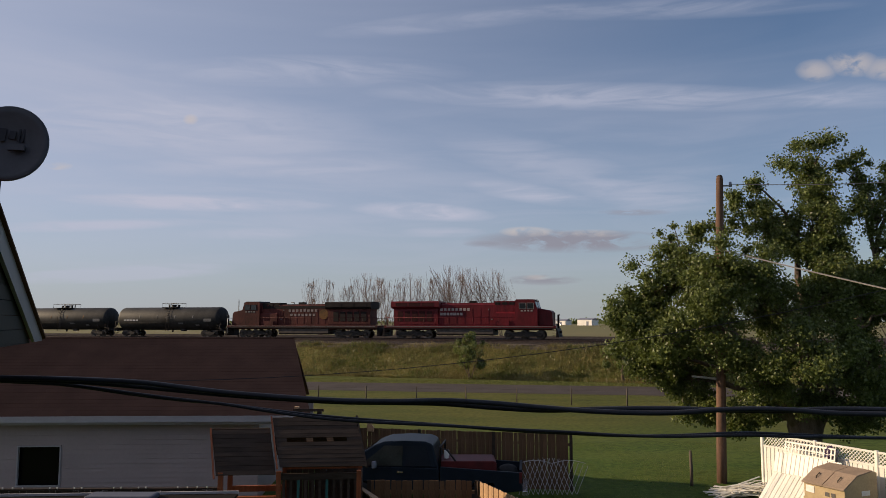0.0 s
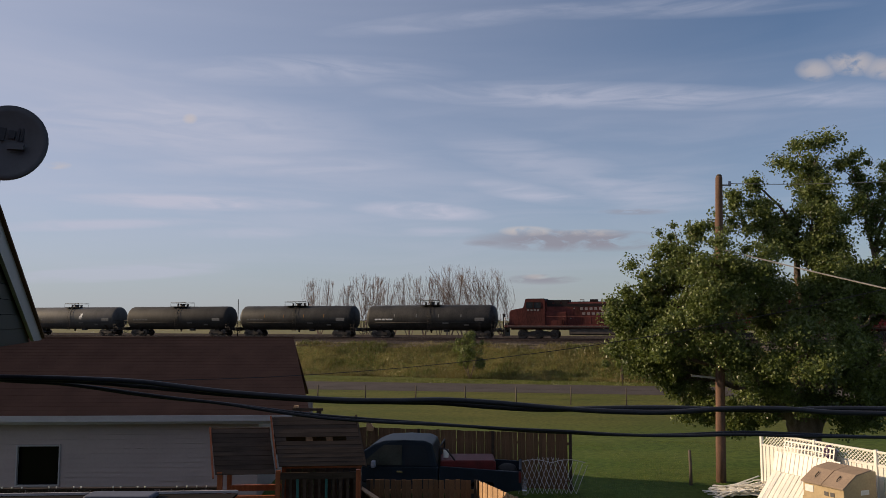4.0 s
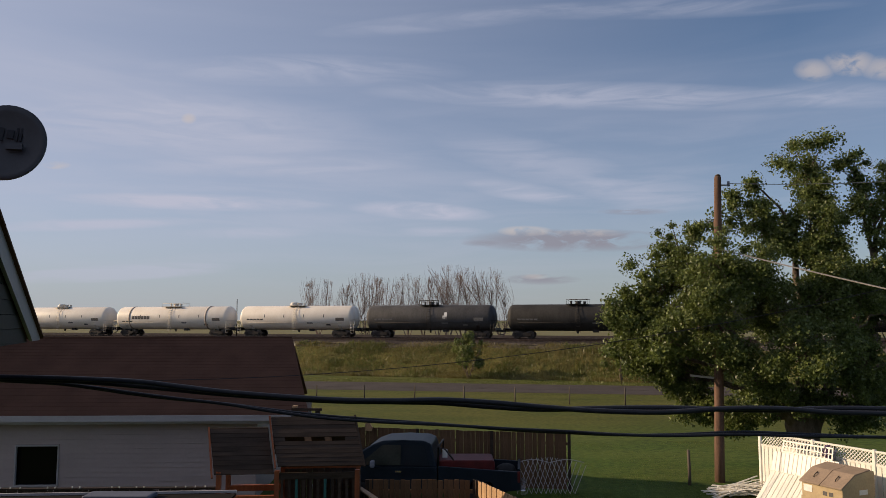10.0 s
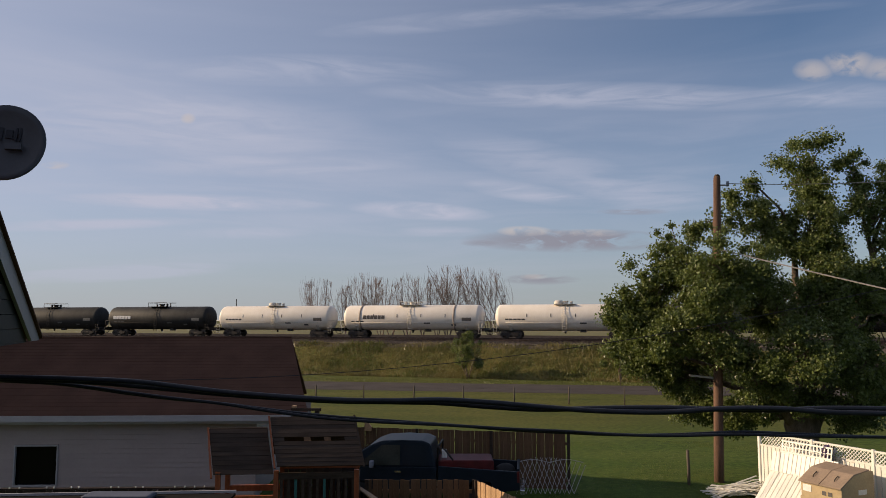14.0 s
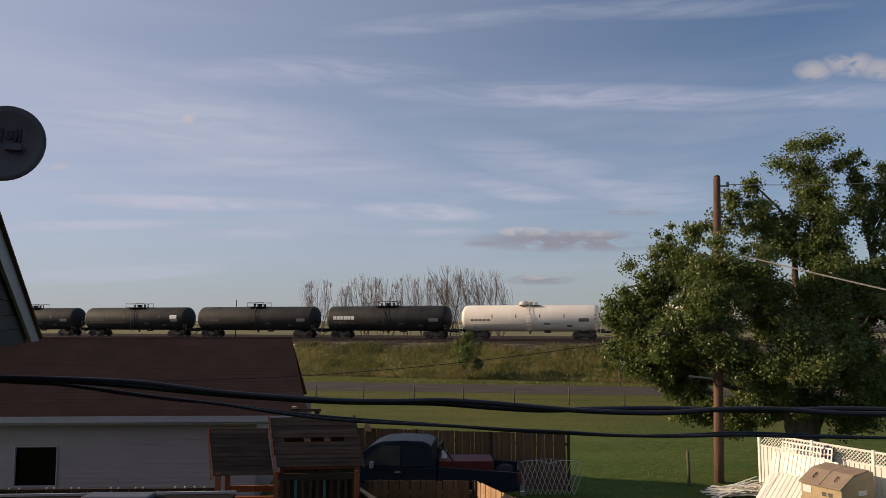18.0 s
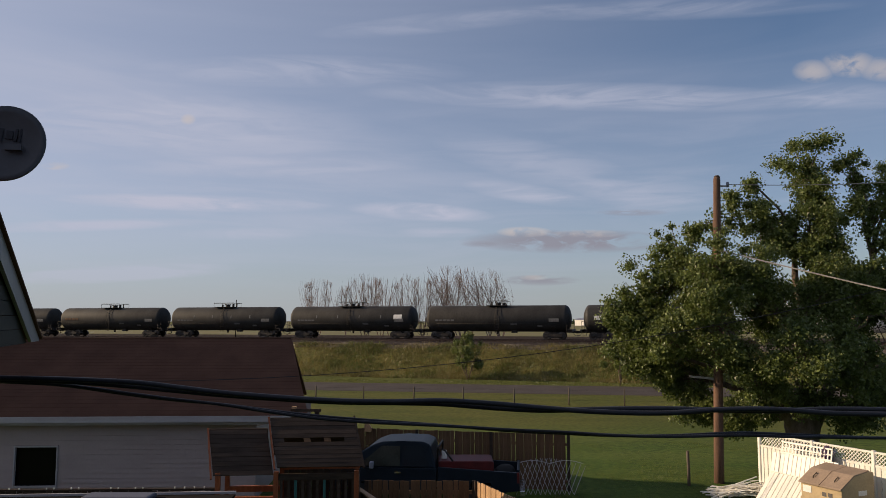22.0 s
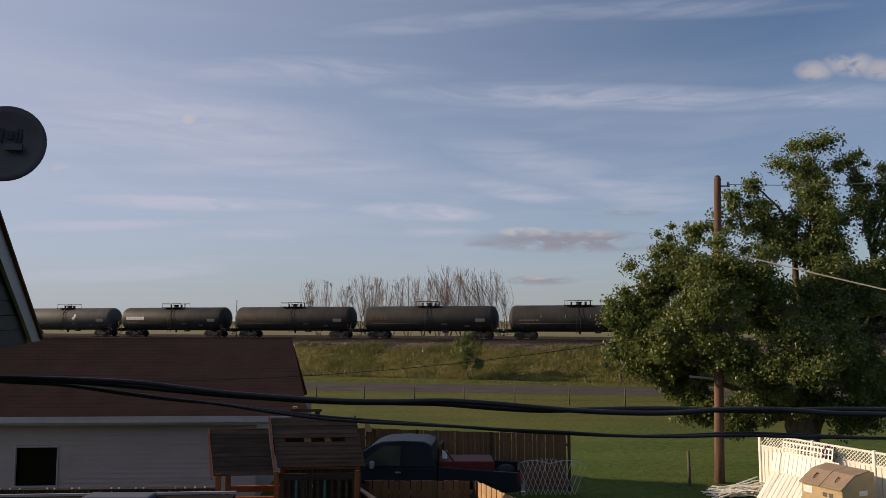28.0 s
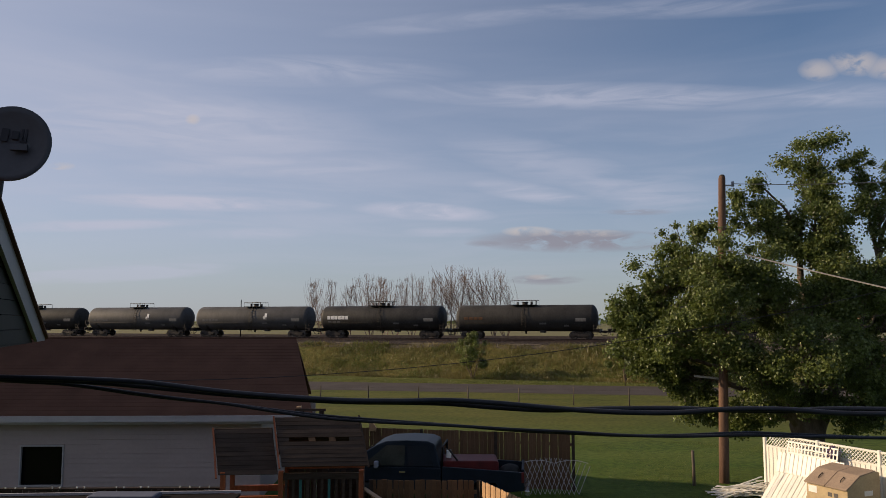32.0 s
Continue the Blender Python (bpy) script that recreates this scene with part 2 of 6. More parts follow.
M["chrome"] = mat("dull_chrome", (0.5, 0.5, 0.5), 0.25, 0.9, 4, 0.1, 0)
M["load_red"] = mat("red_load", (0.09, 0.010, 0.009), 0.55, 0, 3, 0.3, 0.2)
M["bin"] = mat("tan_bin_paint", (0.42, 0.32, 0.19), 0.55, 0, 1.5, 0.16, 0.08)
M["bin_lid"] = mat("brown_bin_lid", (0.27, 0.20, 0.145), 0.65, 0, 2, 0.2, 0.1)
M["bark"] = mat("poplar_bark", (0.14, 0.105, 0.08), 0.9, 0, 2, 0.4, 0.9, 8, stretch=(3, 3, 0.6), spec=0.1)
M["dead_bark"] = mat("bleached_bark", (0.17, 0.122, 0.104), 0.9, 0, 3, 0.3, 0.2)
M["leaf"] = leaf_mat("poplar_leaf", (0.080, 0.116, 0.023), (0.150, 0.180, 0.05), 0.42)
M["bush_leaf"] = leaf_mat("willow_leaf", (0.09, 0.13, 0.025), (0.15, 0.175, 0.04))
M["grass_blade"] = leaf_mat("dry_grass_blade", (0.105, 0.104, 0.024), (0.20, 0.162, 0.054), 0.32, 0.12, 0.22)
M["green_blade"] = leaf_mat("green_grass_blade", (0.08, 0.105, 0.019), (0.13, 0.145, 0.03), 0.3, 0.2)
M["blossom"] = leaf_mat("purple_blossom", (0.10, 0.06, 0.14), (0.2, 0.13, 0.24))
M["barn"] = mat("white_barn", (0.75, 0.72, 0.66), 0.6, 0, 0.3, 0.08, 0.0)
M["plastic"] = mat("grey_plastic", (0.2, 0.21, 0.25), 0.5, 0, 3, 0.1, 0.05)
M["dark_plastic"] = mat("slate_plastic", (0.085, 0.088, 0.11), 0.5, 0, 3, 0.1, 0.05)
M["teal"] = mat("teal_paint", (0.03, 0.12, 0.11), 0.5, 0, 3, 0.15, 0)


# ---- mesh helpers ----
def bm_box(bm, cx, cy, cz, sx, sy, sz, rot=None):
    m = Matrix.Translation((cx, cy, cz))
    if rot is not None:
        m = m @ rot.to_4x4()
    vs = [bm.verts.new(m @ Vector((x * sx / 2, y * sy / 2, z * sz / 2))) for x in (-1, 1) for y in (-1, 1) for z in (-1, 1)]
    for a in ((0, 1, 3, 2), (4, 6, 7, 5), (0, 4, 5, 1), (2, 3, 7, 6), (0, 2, 6, 4), (1, 5, 7, 3)):
        bm.faces.new([vs[i] for i in a])
    return bm


def bm_tube(bm, pts, radii, seg=8, cap=True):
    pts = [Vector(p) for p in pts]
    if isinstance(radii, (int, float)):
        radii = [radii] * len(pts)
    rings = []
    ref = None
    for i, p in enumerate(pts):
        d = (pts[min(i + 1, len(pts) - 1)] - pts[max(i - 1, 0)]).normalized()
        if ref is None:
            ref = d.orthogonal().normalized()
        a = (ref - d * ref.dot(d))
        a = a.normalized() if a.length > 1e-6 else d.orthogonal().normalized()
        ref = a
        b = d.cross(a)
        rings.append([bm.verts.new(p + (a * math.cos(2 * math.pi * k / seg) + b * math.sin(2 * math.pi * k / seg)) * radii[i]) for k in range(seg)])
    for r0, r1 in zip(rings, rings[1:]):
        for k in range(seg):
            f = bm.faces.new((r0[k], r0[(k + 1) % seg], r1[(k + 1) % seg], r1[k]))
            f.smooth = seg > 5
    if cap:
        bm.faces.new(list(reversed(rings[0])))
        bm.faces.new(rings[-1])
    return bm


def bm_prism(bm, outline, a, b, axis="y"):
    """An outline of (u, v) pairs drawn from a to b along an axis: u, v are x, z for y; y, z for x; x, y for z."""
    def at(u, v, w):
        return {"y": (u, w, v), "x": (w, u, v), "z": (u, v, w)}[axis]
    r0 = [bm.verts.new(at(u, v, a)) for u, v in outline]
    r1 = [bm.verts.new(at(u, v, b)) for u, v in outline]
    n = len(outline)
    for k in range(n):
        bm.faces.new((r0[k], r0[(k + 1) % n], r1[(k + 1) % n], r1[k]))
    bm.faces.new(list(reversed(r0)))
    bm.faces.new(r1)
    return bm


def bevel(bm, w, seg=2):
    bmesh.ops.bevel(bm, geom=list(bm.edges), offset=w, segments=seg, affect="EDGES", profile=0.5, clamp_overlap=True)
    return bm


MESHES = {}


def mesh_of(key, bm, material):
    bmesh.ops.recalc_face_normals(bm, faces=bm.faces)
    me = bpy.data.meshes.new(key)
    bm.to_mesh(me)
    bm.free()
    me.materials.append(material)
    return me


def part(name, bm, material, parent, label=""):
    """Links a bmesh (or a mesh made before) as one mesh object under a thing or a part."""
    me = bm if isinstance(bm, bpy.types.Mesh) else mesh_of(name, bm, material)
    ob = new(name, me)
    ob.parent = parent
    if label:
        tagged(ob, label)
    return ob


def shared(key, make, material):
    """One mesh for all alike parts, made the first time it is asked for."""
    k = (key, material.name)
    if k not in MESHES:
        MESHES[k] = mesh_of(str(key).split("/")[0], make(bmesh.new()), material)
    return MESHES[k]


def thing(name, label, category, group="", at=None, kind=""):
    ob = new(name)
    ob.empty_display_size = 0.3
    if at is not None:
        ob.matrix_basis = at
    return tagged(ob, label, category, group, kind)


def solid(name, bm, material, label, category, group="", at=None, kind=""):
    ob = new(name, mesh_of(name, bm, material))
    if at is not None:
        ob.matrix_basis = at
    return tagged(ob, label, category, group, kind)


def quads(name, verts, faces, material):
    me = bpy.data.meshes.new(name)
    me.from_pydata([tuple(map(float, v)) for v in verts], [], faces)
    me.materials.append(material)
    return me


# ---- the plan: track, road and ground ----
TRACK_TURN = -17.4
TRACK_DIR = Vector((math.cos(radians(TRACK_TURN)), math.sin(radians(TRACK_TURN)), 0))
TRACK_SIDE = Vector((TRACK_DIR.y, -TRACK_DIR.x, 0))      # towards the camera
TRACK_AT, RAIL_Z = Vector((13.95, 92.5, 0)), 3.41
SLOPE = math.tan(radians(-TRACK_TURN))
ROAD_SLOPE, ROAD_AT, ROAD_HALF = 0.174, 69.8, 4.2


def smooth(a, b, x):
    t = min(1, max(0, (x - a) / (b - a)))
    return t * t * (3 - 2 * t)


def track_gap(x, y):
    """Distance behind (+) or before (-) the main track."""
    return (y - (TRACK_AT.y - SLOPE * (x - TRACK_AT.x))) * math.cos(radians(TRACK_TURN))


def ground_z(x, y):
    n = track_gap(x, y)
    lawn = -0.4 * smooth(26, 58, y)
    z = lawn + (2.95 - lawn) * smooth(-14.6, -7.2, n)
    if n > 6:
        z -= 0.9 * smooth(6, 60, n)
    if -15 < n < -6.5:
        z += 0.16 * (noise.noise((x * 0.35, y * 0.35, 3)) + 0.5 * noise.noise((x * 0.9, y * 0.9, 7)))
    if n > 120 and y < 3000:
        z += 0.5 * noise.noise((x * 0.004, y * 0.004, 1))
    return z


def ground_mat():
    m = bpy.data.materials.new("ground_cover")
    m.use_nodes = True
    N, L = m.node_tree.nodes, m.node_tree.links
    b = N["Principled BSDF"]
    b.inputs["Roughness"].default_value = 0.95
    b.inputs["Specular IOR Level"].default_value = 0.15
    co = N.new("ShaderNodeTexCoord")
    sep = N.new("ShaderNodeSeparateXYZ")
    L.new(co.outputs["Object"], sep.inputs[0])
    across = N.new("ShaderNodeMath")
    across.operation = "MULTIPLY_ADD"
    across.inputs[1].default_value = SLOPE
    L.new(sep.outputs[0], across.inputs[0])
    L.new(sep.outputs[1], across.inputs[2])

    def grain(scale, detail, lo, hi, stretch=(1, 1, 1)):
        mp = N.new("ShaderNodeMapping")
        mp.inputs["Scale"].default_value = stretch
        L.new(co.outputs["Object"], mp.inputs[0])
        n = N.new("ShaderNodeTexNoise")
        n.inputs["Scale"].default_value, n.inputs["Detail"].default_value = scale, detail
        L.new(mp.outputs[0], n.inputs["Vector"])
        r = N.new("ShaderNodeMapRange")
        r.inputs[1].default_value, r.inputs[2].default_value = lo, hi
        L.new(n.outputs[0], r.inputs[0])
        return r.outputs[0], n.outputs[0]

    def mix(f, a, c):
        n = N.new("ShaderNodeMix")
        n.data_type = "RGBA"
        L.new(f, n.inputs[0])
        for s, v in ((n.inputs[6], a), (n.inputs[7], c)):
            if isinstance(v, tuple):
                s.default_value = (*v, 1)
            else:
                L.new(v, s)
        return n.outputs[2]

    def zone(lo, hi):
        r = N.new("ShaderNodeMapRange")
        r.inputs[1].default_value, r.inputs[2].default_value = lo, hi
        L.new(across.outputs[0], r.inputs[0])
        return r.outputs[0]

    broad, _ = grain(0.10, 4, 0.35, 0.65, (0.5, 1, 1))
    mid, _ = grain(0.9, 5, 0.36, 0.66)
    tiny, raw = grain(4.0, 9, 0.30, 0.70)
    patch, _ = grain(0.35, 5, 0.38, 0.62, (0.35, 1, 1))
    near = mix(patch, mix(tiny, (0.025, 0.052, 0.007), (0.072, 0.122, 0.018)), mix(tiny, (0.044, 0.072, 0.011), (0.100, 0.138, 0.027)))
    far = mix(patch, mix(tiny, (0.040, 0.052, 0.007), (0.084, 0.094, 0.015)), mix(tiny, (0.058, 0.061, 0.010), (0.112, 0.110, 0.022)))
    meadow = N.new("ShaderNodeMapRange")
    meadow.inputs[1].default_value, meadow.inputs[2].default_value = 33.0, 46.0
    L.new(sep.outputs[1], meadow.inputs[0])
    lawn = mix(meadow.outputs[0], near, far)
    bank = mix(mid, mix(tiny, (0.062, 0.074, 0.016), (0.142, 0.138, 0.038)), mix(tiny, (0.094, 0.086, 0.024), (0.20, 0.172, 0.056)))
    field = mix(broad, (0.17, 0.15, 0.07), (0.13, 0.13, 0.062))
    c = mix(zone(80.5, 83.5), lawn, bank)
    c = mix(zone(104, 108), c, field)
    L.new(c, b.inputs["Base Color"])
    bp = N.new("ShaderNodeBump")
    bp.inputs["Strength"].default_value, bp.inputs["Distance"].default_value = 0.3, 0.05
    L.new(raw, bp.inputs["Height"])
    L.new(bp.outputs[0], b.inputs["Normal"])
    return m


def ground():
    xs = [-4500, -2500, -1200, -600, -320, -200, -140] + list(np.linspace(-110, 90, 121)) + [110, 150, 220, 350, 650, 1300, 2500, 4500]
    ys = [-400, -150, -60, -20] + list(np.linspace(0, 60, 31)) + list(np.linspace(61, 130, 93)) + [135, 142, 150, 165, 185, 220, 280, 380, 550, 800, 1200, 1900, 3000, 4700]
    verts = [(x, y, ground_z(x, y)) for y in ys for x in xs]
    w = len(xs)
    faces = [(j * w + i, j * w + i + 1, (j + 1) * w + i + 1, (j + 1) * w + i) for j in range(len(ys) - 1) for i in range(w - 1)]
    ob = new("ground", quads("ground", verts, faces, ground_mat()))
    for p in ob.data.polygons:
        p.use_smooth = True
    tagged(ob, "mown lawn, grassy railway bank and straw-coloured plain", "ground", kind="structure")


def strip(name, material, label, category, line, profile, x0, x1, step=2.0):
    """A strip along the plan: line(x) gives its axis's y; profile: offsets across and heights above the base."""
    xs = np.arange(x0, x1 + 0.1, step)
    verts, faces = [], []
    for x in xs:
        for off, z in profile:
            px, py, pz = line(x, off)
            verts.append((px, py, pz + z))
    n = len(profile)
    for i in range(len(xs) - 1):
        for k in range(n - 1):
            faces.append((i * n + k, (i + 1) * n + k, (i + 1) * n + k + 1, i * n + k + 1))
    return tagged(new(name, quads(name, verts, faces, material)), label, category, kind="structure")


def road_line(x, off):
    y = ROAD_AT - ROAD_SLOPE * x + off
    return x, y, ground_z(x, y)


def track_line(s, off):
    p = TRACK_AT + TRACK_DIR * s + TRACK_SIDE * off
    return p.x, p.y, 2.95


ground()
strip("road", M["road"], "grey worn gravelled asphalt road below the bank", "road", road_line,
      [(-ROAD_HALF, -0.02), (-ROAD_HALF + 0.25, 0.05), (0, 0.09), (ROAD_HALF - 0.25, 0.05), (ROAD_HALF, -0.02)], -110, 90, 2)
strip("ballast", M["ballast"], "rust-stained crushed stone ballast", "ballast", track_line,
      [(-9.5, -0.5), (-7.4, 0.66), (-4.6, 0.72), (-3.0, 0.42), (-1.7, 0.27), (1.7, 0.27), (2.6, 0.2), (3.6, 0.24), (6.7, 0.24), (8.2, -0.12)], -150, 110, 4)

strip("gravel_shoulder", M["gravel"], "pale gravel shoulder at the top of the bank", "gravel", lambda s, off: (*track_line(s, off)[:2], ground_z(*track_line(s, off)[:2])),
      [(7.3, -0.05), (7.6, 0.06), (8.6, 0.06), (9.0, -0.05)], -150, 110, 2)


def track(off, z, label):
    t = thing("railway_track", label, "railway track", at=Matrix.Translation((*(TRACK_AT + TRACK_SIDE * off).xy, z)) @ pose(0, 0, 0, 0, 0, TRACK_TURN))
    for y in (-0.7175, 0.7175):
        bm = bmesh.new()
        bm_prism(bm, [(y - 0.07, -0.17), (y + 0.07, -0.17), (y + 0.07, -0.15), (y + 0.012, -0.13), (y + 0.012, -0.04),
                      (y + 0.036, -0.03), (y + 0.034, 0), (y - 0.034, 0), (y - 0.036, -0.03), (y - 0.012, -0.04), (y - 0.012, -0.13), (y - 0.07, -0.15)], -150, 110, "x")
        part("rail", bm, M["rail"], t)
    return t


def sleepers(t, x0, count):
    me = shared("sleeper", lambda bm: bm_box(bm, 0, 0, -0.26, 0.22, 2.6, 0.18), M["sleeper"])
    for i in range(count):
        o = part("sleeper", me, None, t)
        o.location = (x0 + i * 0.6 + random.uniform(-0.03, 0.03), random.uniform(-0.05, 0.05), random.uniform(-0.015, 0.01))


main_track = track(0, RAIL_Z, "main railway track with worn steel rails on stained ballast")
siding = track(5.2, RAIL_Z, "siding track with rusty rails beside the main track")


# ---- the train ----
RADIUS, AXIS_Z = 1.59, 2.5


def lathe_x(bm, profile, seg=36, z=0.0):
    rings = []
    for x, r in profile:
        rings.append([bm.verts.new((x, math.cos(2 * math.pi * k / seg) * r, z + math.sin(2 * math.pi * k / seg) * r)) for k in range(seg)])
    for a, b in zip(rings, rings[1:]):
        for k in range(seg):
            bm.faces.new((a[k], a[(k + 1) % seg], b[(k + 1) % seg], b[k])).smooth = True
    bm.faces.new(list(reversed(rings[0])))
    bm.faces.new(rings[-1])
    return bm


def tank_profile(half):
    head = 0.72
    pr = [(-half, 0.05)] + [(-half + head - head * math.cos(a), RADIUS * math.sin(a)) for a in np.linspace(0.25, math.pi / 2, 7)]
    return pr + [(0, RADIUS)] + [(-x, r) for x, r in reversed(pr)]


def tank_patch(bm, x0, x1, z0, z1, side=-1, lift=0.012):
    """A thin marking that follows the tank's curve."""
    n = 4
    rows = []
    for k in range(n + 1):
        z = z0 + (z1 - z0) * k / n
        y = side * math.sqrt(max(0, (RADIUS + lift) ** 2 - (z - AXIS_Z) ** 2))
        rows.append([bm.verts.new((x, y, z)) for x in (x0, x1)] + [bm.verts.new((x, y - side * 0.01, z)) for x in (x1, x0)])
    for a, b in zip(rows, rows[1:]):
        for k in range(4):
            bm.faces.new((a[k], a[(k + 1) % 4], b[(k + 1) % 4], b[k]))
    bm.faces.new(rows[0])
    bm.faces.new(list(reversed(rows[-1])))
    return bm


WHEELS = []          # wheelsets with their radius, to be turned


def wheelset_bm(bm, r):
    for y in (-0.77, 0.77):
        prof = [(-0.07, 0.12), (-0.07, r * 0.45), (-0.03, r * 0.55), (-0.03, r * 0.8), (-0.065, r * 0.84), (-0.065, r * 0.985), (0.055, r), (0.055, r + 0.028),
                (0.085, r + 0.028), (0.085, r * 0.84), (0.02, r * 0.8), (0.02, r * 0.5), (0.09, r * 0.42), (0.09, 0.12)]
        s = 1 if y < 0 else -1
        rings = [[bm.verts.new((math.cos(2 * math.pi * k / 20) * q, y + s * x, math.sin(2 * math.pi * k / 20) * q)) for k in range(20)] for x, q in prof]
        for a, b in zip(rings, rings[1:]):
            for k in range(20):
                bm.faces.new((a[k], a[(k + 1) % 20], b[(k + 1) % 20], b[k]))
        bm.faces.new(rings[0])
        bm.faces.new(rings[-1])
        for k in range(4):        # raised casting marks on the outer plate
            a = k * math.pi / 2 + 0.4
            bm_box(bm, math.cos(a) * r * 0.68, y - s * 0.045, math.sin(a) * r * 0.68, 0.08, 0.03, 0.05)
    bm_tube(bm, [(0, -1.05, 0), (0, 1.05, 0)], 0.085, 10)
    return bm


def bogie(parent, x, axles, spacing, r, paint):
    frame_w = spacing * (axles - 1)

    def side(bm):
        h = frame_w / 2
        pts = [(-h - 0.28, r - 0.12), (-h - 0.2, r + 0.2), (-h + 0.25, r + 0.2), (-h * 0.3, r + 0.36), (h * 0.3, r + 0.36), (h - 0.25, r + 0.2), (h + 0.2, r + 0.2),
               (h + 0.28, r - 0.12), (h - 0.2, r - 0.1), (h * 0.35, r - 0.3), (-h * 0.35, r - 0.3), (-h + 0.2, r - 0.1)]
        bm_prism(bm, pts, -0.08, 0.08, "y")
        for k in range(axles):
            bm_tube(bm, [(-h + k * spacing, -0.16, r), (-h + k * spacing, 0.05, r)], 0.15, 10)
        for dx in (-0.16, 0.0, 0.16):
            bm_tube(bm, [(dx, -0.02, r - 0.26), (dx, -0.02, r + 0.16)], 0.075, 8)
        return bm

    def bolster(bm):
        return bm_box(bm, 0, 0, r + 0.22, 0.42, 2.3, 0.26)
    b = part("bogie", shared("bogie_bolster/%d" % axles, bolster, paint), None, parent)
    b.location = (x, 0, 0)
    for y, turn in ((-1.08, 0), (1.08, 180)):
        o = part("side_frame", shared("side_frame/%d" % axles, side, paint), None, b)
        o.location, o.rotation_euler = (0, y, 0), (0, 0, radians(turn))
    for k in range(axles):
        w = part("wheelset", shared("wheelset/%d" % axles, lambda bm: wheelset_bm(bm, r), M["wheel"]), None, b)
        w.location = (-frame_w / 2 + k * spacing, 0, r)
        WHEELS.append((w, r))
    return b


def coupler_bm(bm, s=1):
    bm_box(bm, s * 0.2, 0, 0.88, 0.5, 0.16, 0.2)
    bm_box(bm, s * 0.52, 0.03, 0.88, 0.22, 0.3, 0.3)
    bm_box(bm, s * 0.6, -0.1, 0.88, 0.16, 0.1, 0.26)
    bm_tube(bm, [(s * 0.1, -0.35, 0.8), (s * 0.3, -0.38, 0.5), (s * 0.55, -0.3, 0.42), (s * 0.7, -0.2, 0.5)], 0.03, 6)
    return bm


def tank_car(pitch, paint, label, style, marks):
    """style: hatch (one framed platform), twin (a long platform with two hatches), dome (a round housing), banded."""
    car = thing("tank_car", label, "tank car", "tank cars of the train")
    P = M[paint]
    trim_p = M["white_steel"] if paint == "white_tank" else M["steel"]
    half = (pitch - 1.45) / 2
    part("tank", shared("tank/%.2f" % half, lambda bm: lathe_x(bm, tank_profile(half), z=AXIS_Z), P), None, car)
    bx = pitch / 2 - 2.75
    for s in (-1, 1):
        bogie(car, s * bx, 2, 1.75, 0.457, M["steel"])

        def sill(bm):
            bm_box(bm, s * (pitch / 2 - 2.0), 0, 0.98, 3.1, 0.62, 0.36)
            bm_box(bm, s * (pitch / 2 - 0.72), 0, 1.18, 0.5, 2.9, 0.07)
            bm_box(bm, s * (pitch / 2 - 0.5), 0, 1.05, 0.1, 2.95, 0.3)
            return bm
        part("stub_sill", shared("stub_sill/%.2f%d" % (pitch, s), sill, M["steel"]), None, car)

        def saddle(bm):
            ring = [(-1.25, 1.75), (-1.0, 1.45), (-0.5, 1.2), (0, 1.13), (0.5, 1.2), (1.0, 1.45), (1.25, 1.75), (1.3, 1.5), (0.75, 0.95), (-0.75, 0.95), (-1.3, 1.5)]
            return bm_prism(bm, ring, s * bx - 0.2, s * bx + 0.2, "x")
        part("saddle", shared("saddle/%.2f%d" % (pitch, s), saddle, trim_p), None, car)
        c = part("coupler", shared("coupler/%d" % s, lambda bm: coupler_bm(bm, s), M["steel"]), None, car)
        c.location = (s * (pitch / 2 - 0.62), 0, 0)

        def end_rail(bm):
            x = s * (pitch / 2 - 0.62)
            for y in (-1.4, 1.4):
                bm_tube(bm, [(x, y, 1.2), (x, y, 2.15)], 0.022, 6)
                bm_tube(bm, [(x - s * 0.0, y, 2.15), (x - s * 2.0, y * 1.06, 2.15), (x - s * 2.0, y * 1.06, 1.25)], 0.022, 6)
            bm_tube(bm, [(x, -1.4, 2.15), (x, 1.4, 2.15)], 0.022, 6)
            bm_tube(bm, [(x, -1.4, 1.7), (x, 1.4, 1.7)], 0.018, 6)
            return bm
        part("end_handrail", shared("end_handrail/%.2f%d" % (pitch, s), end_rail, trim_p), None, car)

        def end_ladder(bm):
            x = s * (pitch / 2 - 0.95)
            for dx in (-0.2, 0.2):
                bm_tube(bm, [(x + dx, -1.42, 0.5), (x + dx, -1.42, 1.7)], 0.02, 6)
            for z in (0.55, 0.9, 1.25, 1.6):
                bm_tube(bm, [(x - 0.2, -1.42, z), (x + 0.2, -1.42, z)], 0.018, 6)
            return bm
        part("end_ladder", shared("end_ladder/%.2f%d" % (pitch, s), end_ladder, trim_p), None, car)
    top = AXIS_Z + RADIUS
    cx = {"hatch": 0.1, "twin": -0.1, "dome": 0.0, "banded": -0.1}[style]
    span = {"hatch": 2.5, "twin": 3.1, "dome": 2.6, "banded": 3.0}[style]

    def deck(bm):
        return bm_box(bm, cx, 0, top, span, 2.1, 0.05)
    part("platform", shared("platform/" + style, deck, trim_p), None, car)

    def hatch(bm):
        bm_tube(bm, [(cx, 0, top - 0.1), (cx, 0, top + 0.3)], 0.33, 14)
        bm_tube(bm, [(cx, 0, top + 0.3), (cx, 0, top + 0.37)], 0.38, 14)
        for k in range(8):
            a = k * math.pi / 4
            bm_box(bm, cx + 0.36 * math.cos(a), 0.36 * math.sin(a), top + 0.34, 0.07, 0.07, 0.12)
        return bm
    part("manway", shared("manway/" + style, hatch, P if paint != "white_tank" else trim_p), None, car)

